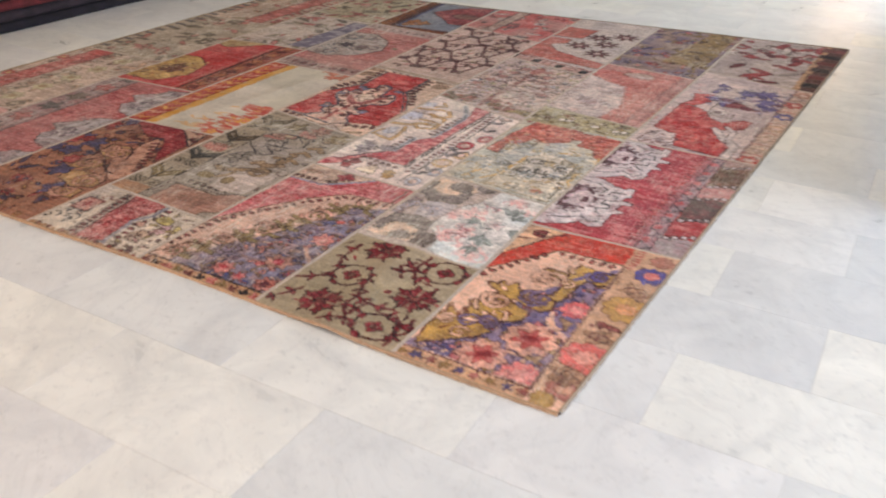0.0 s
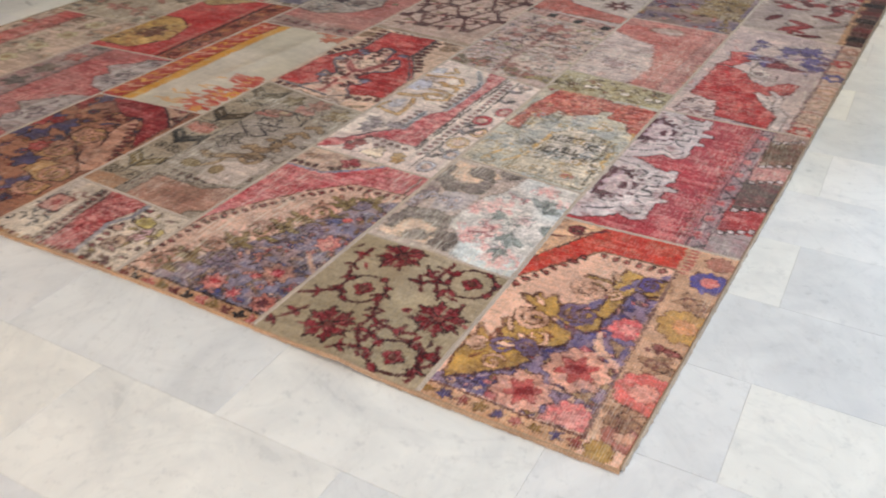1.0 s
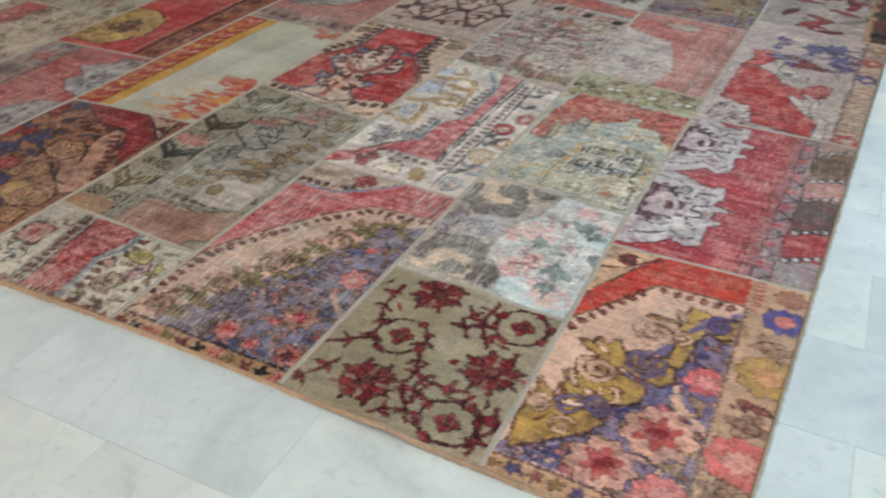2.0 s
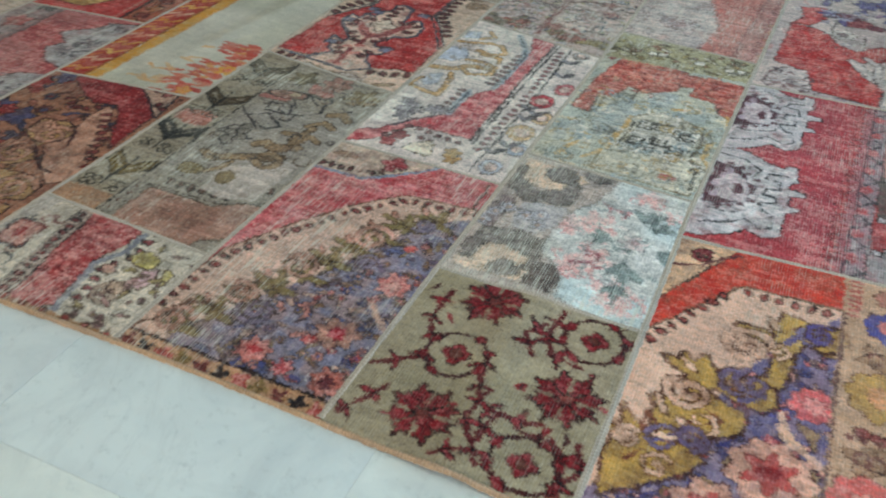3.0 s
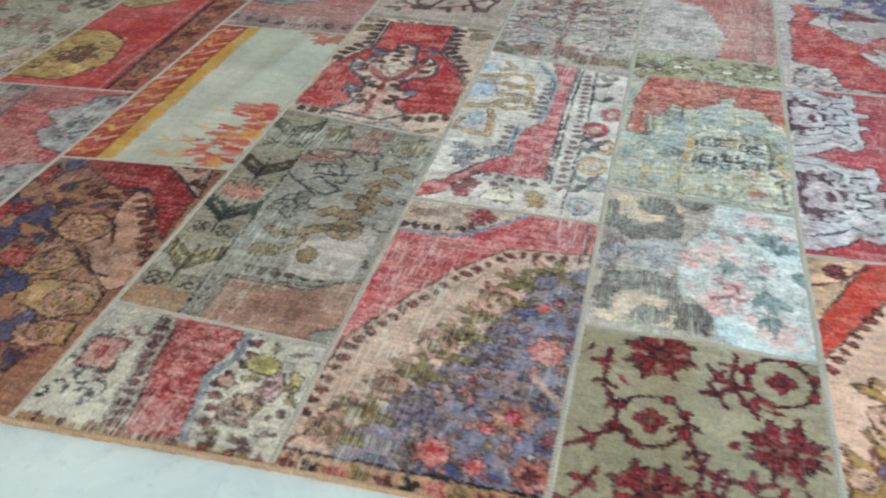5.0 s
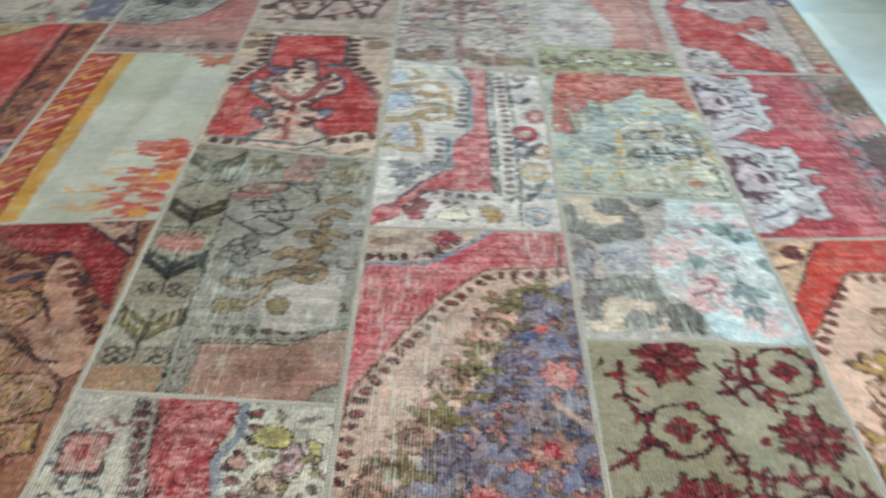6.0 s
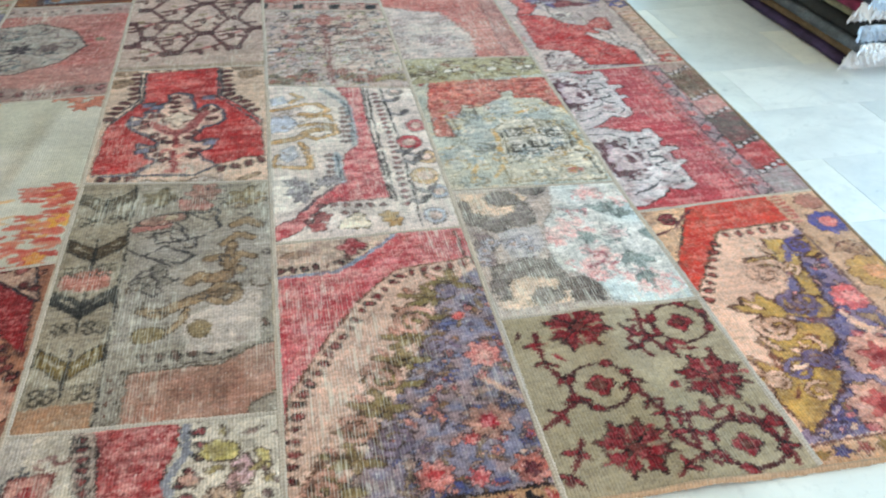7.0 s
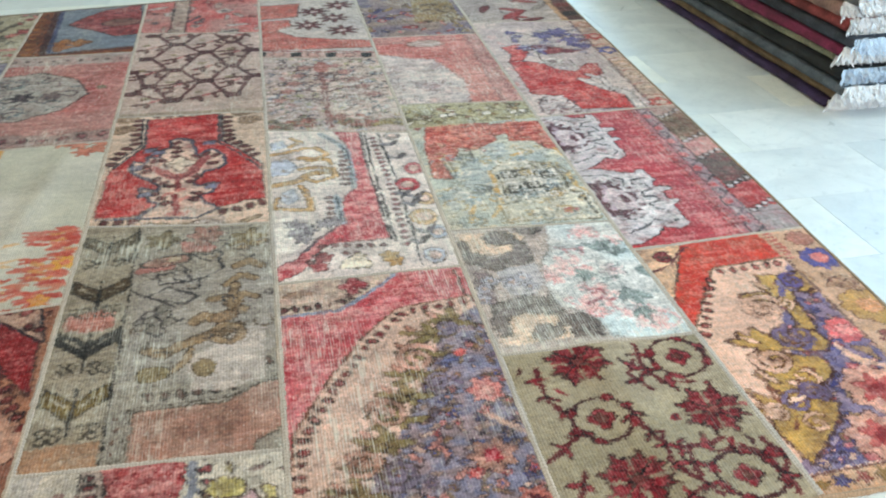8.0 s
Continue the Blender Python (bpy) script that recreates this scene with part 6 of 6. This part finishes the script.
def sew_piece(k, low, high, draw, seed):
    """One piece of old carpet between its joints."""
    near = k < 5 and high(JOINTS[k][0]) < 2.05
    step = 0.0023 if near else 0.0048
    ym = [float(low(np.array(JOINTS[k][0]))), float(high(np.array(JOINTS[k][0])))]
    nx = int((JOINTS[k][0] - JOINTS[k + 1][0]) / step) + 2
    ny = int((ym[1] - ym[0]) / step) + 2
    S, T = np.meshgrid(np.linspace(0, 1, nx), np.linspace(0, 1, ny))
    Y = ym[0] + (ym[1] - ym[0]) * T
    for _ in range(2):
        X = joint_x(k + 1, Y) + (joint_x(k, Y) - joint_x(k + 1, Y)) * S
        Y = low(X) + (high(X) - low(X)) * T
    w = Weave(X, Y, seed)
    draw(w)
    hem = np.minimum(np.minimum(S, 1 - S) * (JOINTS[k][0] - JOINTS[k + 1][0]), np.minimum(T, 1 - T) * (ym[1] - ym[0]))
    Z = lie(X, Y) - 0.0022 * np.exp(-hem / 0.006) + 0.0007 * (vnoise(X * 190, Y * 190, seed) - 0.5)
    return settle(grid_object("patch", X, Y, Z, w.c, WOOL, rug, w.bare))


def sew_joint(points, name, width, height, dye, seed, drop=0.0):
    """A stitched strip or bound edge along a path: a low arch with slanting thread marks."""
    pts = np.array(points, float)
    d = np.gradient(pts, axis=0)
    d /= np.linalg.norm(d, axis=1)[:, None]
    side = np.stack([d[:, 1], -d[:, 0]], 1)
    us = np.linspace(-1, 1, 7)
    run = np.concatenate([[0], np.cumsum(np.linalg.norm(np.diff(pts, axis=0), axis=1))])
    U, R = np.meshgrid(us, run)
    wob = 1 + 0.35 * (vnoise(R * 60, U * 0, seed) - 0.5) + 0.55 * (vnoise(R * 230, U * 0, seed + 5) - 0.5)
    X = pts[:, :1] + side[:, :1] * U * wob * width / 2
    Y = pts[:, 1:] + side[:, 1:] * U * wob * width / 2
    Z = lie(pts[:, :1], pts[:, 1:]) + height * np.sqrt(np.clip(1 - U ** 2, 0, 1)) - drop * np.abs(U) ** 3 - 0.0015
    Z = Z + 0.0005 * np.sin(R * 2 * math.pi / 0.006 + U * 2)
    mark = 0.5 + 0.5 * np.sin(R * 2 * math.pi / 0.008 + np.abs(U) * 3)
    tone = 0.86 + 0.16 * mark + 0.16 * (vnoise(R * 25, U * 2, seed + 1) - 0.5) + 0.12 * (vnoise(R * 200, U * 9, seed + 2) - 0.5)
    warm = vnoise(R * 5, U, seed + 3)[..., None] * np.array((10, 2, -8))
    return settle(grid_object(name, X, Y, Z, (np.asarray(dye, float) + warm) * tone[..., None], WOOL, rug))


seed = 100
for k, (crosses, draws) in enumerate(COLUMNS):
    edges = [near_y] + [lambda x, c=c, k=k: cross_y(c[0], c[1], k, x) for c in crosses] + [far_y]
    for low, high, draw in zip(edges, edges[1:], draws):
        seed += 1
        sew_piece(k, low, high, draw, seed)
    for cross in edges[1:-1]:
        y = float(cross(np.array(JOINTS[k][0])))
        xs = np.linspace(float(joint_x(k + 1, np.array(y))), float(joint_x(k, np.array(y))), 150)
        sew_joint(list(zip(xs, cross(xs))), "seam", 0.0125, 0.0014, SEAM_DYE, seed)
ys = np.linspace(0, 3.55, 1100)
for k in range(1, 7):
    keep = ys[(ys > near_y(np.array(JOINTS[k][0])) + 0.002) & (ys < far_y(JOINTS[k][0]))]
    sew_joint(list(zip(joint_x(k, keep), keep)), "seam", 0.0150, 0.0015, SEAM_DYE, 300 + k)
xs = np.linspace(float(joint_x(7, np.array(0.0))), 0.0, 1000)
sew_joint(list(zip(xs, near_y(xs) - 0.002)), "edge_binding", 0.011, 0.0030, EDGE_DYE, 320, 0.0045)
xs = np.linspace(-3.185, 0.17, 900)
sew_joint(list(zip(xs, far_y(xs))), "edge_binding", 0.011, 0.0035, (120, 100, 84), 321, 0.0045)
keep = ys[ys < far_y(0.17)]
sew_joint(list(zip(joint_x(0, keep), keep)), "edge_binding", 0.011, 0.0035, (170, 152, 138), 322, 0.0045)
keep = ys[ys < far_y(-3.18)]
sew_joint(list(zip(joint_x(7, keep), keep)), "edge_binding", 0.011, 0.0035, (150, 128, 104), 323, 0.0045)


def backing():
    """The felt under the pieces."""
    bm = bmesh.new()
    ring = [(0.0, 0.024), (float(joint_x(0, np.array(3.5))) - 0.004, 3.57), (-3.18, 3.195), (-3.156, 0.024)]
    lo = [bm.verts.new((x, y, FLOOR_Z + 0.001)) for x, y in ring]
    hi = [bm.verts.new((x, y, -0.0052)) for x, y in ring]
    bm.faces.new(hi)
    bm.faces.new(lo[::-1])
    for i in range(4):
        bm.faces.new((lo[i], lo[(i + 1) % 4], hi[(i + 1) % 4], hi[i]))
    bmesh.ops.recalc_face_normals(bm, faces=bm.faces)
    return settle(part("backing", bm, JUTE, rug))


backing()

# ---- folded rugs in piles ----
def pile_material(name, colour):
    return plain_material(name, colour, 0.95, 160, 0.35, 0.5)


FRINGE = plain_material("white_rug_fringe", (250, 250, 252), 0.9, 120, 0.08, 0.6)
FRINGE_BLUE = plain_material("pale_blue_fringe", (214, 228, 244), 0.9, 120, 0.12, 0.6)


def folded_rug(x0, y0, z0, x1, y1, thick, dye, fringe, label, seed):
    """A rug folded in two, its round fold along the aisle and its fringed end towards the near side."""
    rng = random.Random(seed)
    ob = tagged(new("folded_rug"), label, "rug", "piled folded rugs")
    ob.location = ((x0 + x1) / 2, (y0 + y1) / 2, z0)
    bm = bmesh.new()
    n, m = 44, 10
    prof = [(x0 + thick * 0.5 * (1 - math.sin(a)), z0 + thick * 0.5 * (1 - math.cos(a))) for a in np.linspace(0, math.pi, m)]
    prof = [(x1, z0)] + prof + [(x1, z0 + thick)]
    rows = []
    for j in range(n + 1):
        y = y0 + (y1 - y0) * j / n
        wob, lift = 0.012 * (noise.noise((y * 2.1, seed, 0)) + 0.4 * noise.noise((y * 11, seed, 3))), 0.003 * noise.noise((y * 6, seed, 8))
        rows.append([bm.verts.new((x + (wob if i < m + 1 else 0), y + 0.008 * noise.noise((x * 5, seed, 5)) * (j == 0), z + (lift if z > z0 + thick * 0.4 else 0))) for i, (x, z) in enumerate(prof)])
    for a, b in zip(rows, rows[1:]):
        for i in range(len(prof) - 1):
            bm.faces.new((a[i], a[i + 1], b[i + 1], b[i]))
        bm.faces.new((a[-1], a[0], b[0], b[-1]))
    bm.faces.new(rows[0][::-1])
    bm.faces.new(rows[-1])
    bmesh.ops.recalc_face_normals(bm, faces=bm.faces)
    for f in bm.faces:
        f.smooth = True
    inv = Matrix.Translation(-ob.location)
    body = part("body", bm, pile_material("rug_wool", dye), ob)
    body.matrix_parent_inverse = inv
    bm = bmesh.new()
    count = int((x1 - x0) / 0.0026)
    for half in (0.2, 0.45, 0.7, 0.92):
        for i in range(count):
            x = x0 + thick * 0.35 + i * 0.0026 + rng.uniform(-0.004, 0.004)
            ln, w, dz, sway = rng.uniform(0.008, 0.038), rng.uniform(0.0012, 0.0028), rng.uniform(-0.010, 0.012), rng.uniform(-1.4, 1.4)
            zt = z0 + thick * half
            pts = [(0.0, 0.0), (-ln * 0.5, -thick * 0.10 + dz), (-ln * 0.8, -min(thick * 0.45, ln * 0.5) + dz)]
            vs = []
            for py, pz in pts:
                vs.append((bm.verts.new((x - w + sway * py, y0 + py, zt + pz + 0.004)), bm.verts.new((x + w + sway * py, y0 + py, zt + pz + 0.004)), bm.verts.new((x + sway * py, y0 + py - 0.003, zt + pz - 0.006))))
            for a, b in zip(vs, vs[1:]):
                for q in range(3):
                    bm.faces.new((a[q], a[(q + 1) % 3], b[(q + 1) % 3], b[q]))
    part("fringe", bm, fringe, ob, "frayed pale fringe").matrix_parent_inverse = inv
    return ob


PILE = (((58, 44, 78), 0.030, "dark purple"), ((112, 92, 70), 0.034, "brown beige"), ((84, 90, 98), 0.032, "slate grey"), ((36, 38, 40), 0.042, "black"), ((128, 126, 104), 0.028, "olive grey"),
        ((112, 36, 66), 0.036, "wine red"), ((58, 62, 72), 0.034, "dark blue grey"), ((132, 62, 62), 0.042, "brick red"), ((138, 108, 98), 0.044, "rose beige"), ((92, 94, 94), 0.036, "grey"), ((110, 48, 50), 0.040, "dark red"), ((80, 60, 56), 0.04, "brown"))
z = FLOOR_Z
for i, (dye, thick, word) in enumerate(PILE):
    folded_rug(0.565 + 0.012 * math.sin(i * 2.1) + 0.004 * i, 1.50 + 0.05 * math.sin(i * 1.7 + 1.0) + 0.01 * i, z, 1.75, 4.3, thick, dye, (FRINGE, FRINGE_BLUE)[i in (3, 6, 10)],
               word + " folded wool rug with pale fringe in a pile", 500 + i)
    z += thick + 0.0015

DARK_PILE = (((28, 22, 30), 0.05, "near-black"), ((46, 34, 40), 0.06, "dark brown"), ((96, 30, 34), 0.05, "dark red"), ((44, 30, 34), 0.06, "dark plum"), ((74, 26, 30), 0.06, "maroon"))
z = FLOOR_Z
for i, (dye, thick, word) in enumerate(DARK_PILE):
    ob = folded_rug(0, 0, 0, 1.1, 4.2, thick, dye, FRINGE, word + " folded wool rug in a pile", 540 + i)
    ob.matrix_world = Matrix.Translation((-3.745 - 0.008 * math.sin(i * 1.9), 4.7, z)) @ Matrix.Rotation(math.pi, 4, "Z") @ Matrix.Translation((0.55, 2.1, 0))
    z += thick + 0.0015

# ---- room ----
RX0, RX1, RY0, RY1, CEIL = -5.6, 2.9, -4.2, 7.4, 3.0


def wall(name, pieces):
    top = tagged(new(name), "plain cream painted showroom wall", "wall", kind="structure")
    for b in pieces:
        part("wall_panel", box_bm(*b), PLASTER, top)


T = 0.2
# the shop front behind, with its wide openings, and a window along the east side
wall("wall_south", [(RX0 - T, RY0 - T, FLOOR_Z, -3.4, RY0, CEIL), (2.2, RY0 - T, FLOOR_Z, RX1 + T, RY0, CEIL), (-3.4, RY0 - T, 2.7, 2.2, RY0, CEIL)])
wall("wall_west", [(RX0 - T, RY0, FLOOR_Z, RX0, RY1, CEIL)])
wall("wall_north", [(RX0 - T, RY1, FLOOR_Z, 0.5, RY1 + T, CEIL), (2.7, RY1, FLOOR_Z, RX1 + T, RY1 + T, CEIL), (0.5, RY1, 2.7, 2.7, RY1 + T, CEIL), (0.5, RY1, FLOOR_Z, 2.7, RY1 + T, 0.25)])
wall("wall_east", [(RX1, RY0, FLOOR_Z, RX1 + T, -3.8, CEIL), (RX1, 7.2, FLOOR_Z, RX1 + T, RY1, CEIL), (RX1, -3.8, 2.7, RX1 + T, 7.2, CEIL), (RX1, -3.8, FLOOR_Z, RX1 + T, 7.2, 0.25)])
tagged(part("ceiling", box_bm(RX0 - T, RY0 - T, CEIL, RX1 + T, RY1 + T, CEIL + 0.15), PLASTER), "white painted ceiling", "ceiling", kind="structure")
window_lamp("south_window_light", (-1.4, RY0 - 0.05, 1.4), (-1.4, 2, 1.1), 4.0, 2.5, SOUTH_POWER, (1.0, 0.88, 0.72))
window_lamp("north_window_light", (1.6, RY1 + 0.05, 1.5), (1.2, 2, 1.0), 2.1, 2.3, NORTH_POWER, (0.44, 0.76, 1.0))
window_lamp("east_window_light", (RX1 + 0.05, 1.7, 1.5), (0, 1.7, 1.2), 10.8, 2.3, EAST_POWER, (0.44, 0.76, 1.0))

LAMP_GLASS, lamp_ns, lamp_ls, lamp_bsdf = material("warm_lamp_glass")
lamp_bsdf.inputs["Base Color"].default_value = (0.9, 0.8, 0.65, 1)
lamp_bsdf.inputs["Emission Color"].default_value = (1.0, 0.72, 0.42, 1)
lamp_bsdf.inputs["Emission Strength"].default_value = 3.5
TRIM = plain_material("white_lamp_trim", (225, 222, 215), 0.5, 20, 0.03, 0.02)


def floor_lamp(x, y):
    """A low standing lamp with a warm fabric shade, at the far wall."""
    ob = tagged(new("floor_lamp"), "low standing lamp with a glowing warm fabric shade", "lamp")
    ob.location = (x, y, FLOOR_Z)
    for name, r0, r1, z0, z1, mat in (("base", 0.12, 0.14, 0.03, 0.0, TRIM), ("pole", 0.012, 0.012, 0.62, 0.03, TRIM), ("shade", 0.15, 0.21, 1.0, 0.60, LAMP_GLASS)):
        bm = bmesh.new()
        bmesh.ops.create_cone(bm, cap_ends=name != "shade", segments=40, radius1=r1, radius2=r0, depth=z0 - z1)
        bmesh.ops.translate(bm, vec=(0, 0, (z0 + z1) / 2), verts=bm.verts)
        part(name, bm, mat, ob)


floor_lamp(-0.15, 6.9)

STREET = plain_material("street_paving", (150, 146, 138), 0.9, 3, 0.15, 0.2)
tagged(part("ground", box_bm(-400, -400, -0.4, 400, 400, -0.15), STREET), "grey street paving outside the shop", "ground", kind="structure")

# ---- marble floor ----
floor = tagged(part("floor", box_bm(RX0 - T, RY0 - T, FLOOR_Z - 0.06, RX1 + T, RY1 + T, FLOOR_Z - 0.0012), GROUT), "polished white marble tiles in running bond", "floor", kind="structure")
TW, TH, X0, Y0 = 0.61, 0.305, -1.06, -0.245


def tile_mesh():
    bm = box_bm(-TW / 2 + 0.0004, -TH / 2 + 0.0004, -0.02, TW / 2 - 0.0004, TH / 2 - 0.0004, 0, 0)
    bmesh.ops.bevel(bm, geom=[e for e in bm.edges if all(v.co.z > -0.01 for v in e.verts)], offset=0.0005, segments=1, affect="EDGES")
    me = bpy.data.meshes.new("tile")
    bm.to_mesh(me)
    bm.free()
    me.materials.append(MARBLE)
    return me


TILE = tile_mesh()
spots = []
for j in range(-13, 26):
    for i in range(-9, 10):
        x, y = X0 + TW * i + TW / 2 + (TW / 2 if j % 2 else 0), Y0 + TH * j - TH / 2
        if RX0 < x < RX1 and RY0 < y < RY1:
            spots.append((x, y))
rng = random.Random(9)
near_spots = [s for s in spots if -4.4 < s[0] < 1.6 and -1.8 < s[1] < 5.2 and not (-2.9 < s[0] < -0.35 and 0.2 < s[1] < 3.0)]
near_spots.sort(key=lambda s: (s[0] + 0.9) ** 2 + (s[1] - 1.0) ** 2)
singles = set(near_spots[:300])
verts, faces = [], []
base_v = [tuple(v.co) for v in TILE.vertices]
base_f = [tuple(p.vertices) for p in TILE.polygons]
for s in spots:
    dz = rng.uniform(-0.0001, 0.0001)
    if s in singles:
        ob = new("tile", TILE)
        ob.location = (*s, FLOOR_Z + dz)
        ob.parent = floor
    else:
        o = len(verts)
        verts += [(x + s[0], y + s[1], z + FLOOR_Z + dz) for x, y, z in base_v]
        faces += [tuple(o + k for k in f) for f in base_f]
me = bpy.data.meshes.new("tiles")
me.from_pydata(verts, [], faces)
me.materials.append(MARBLE)
rest = new("tiles", me)
rest.parent = floor
tagged(rest, "more marble tiles", kind="stuff")
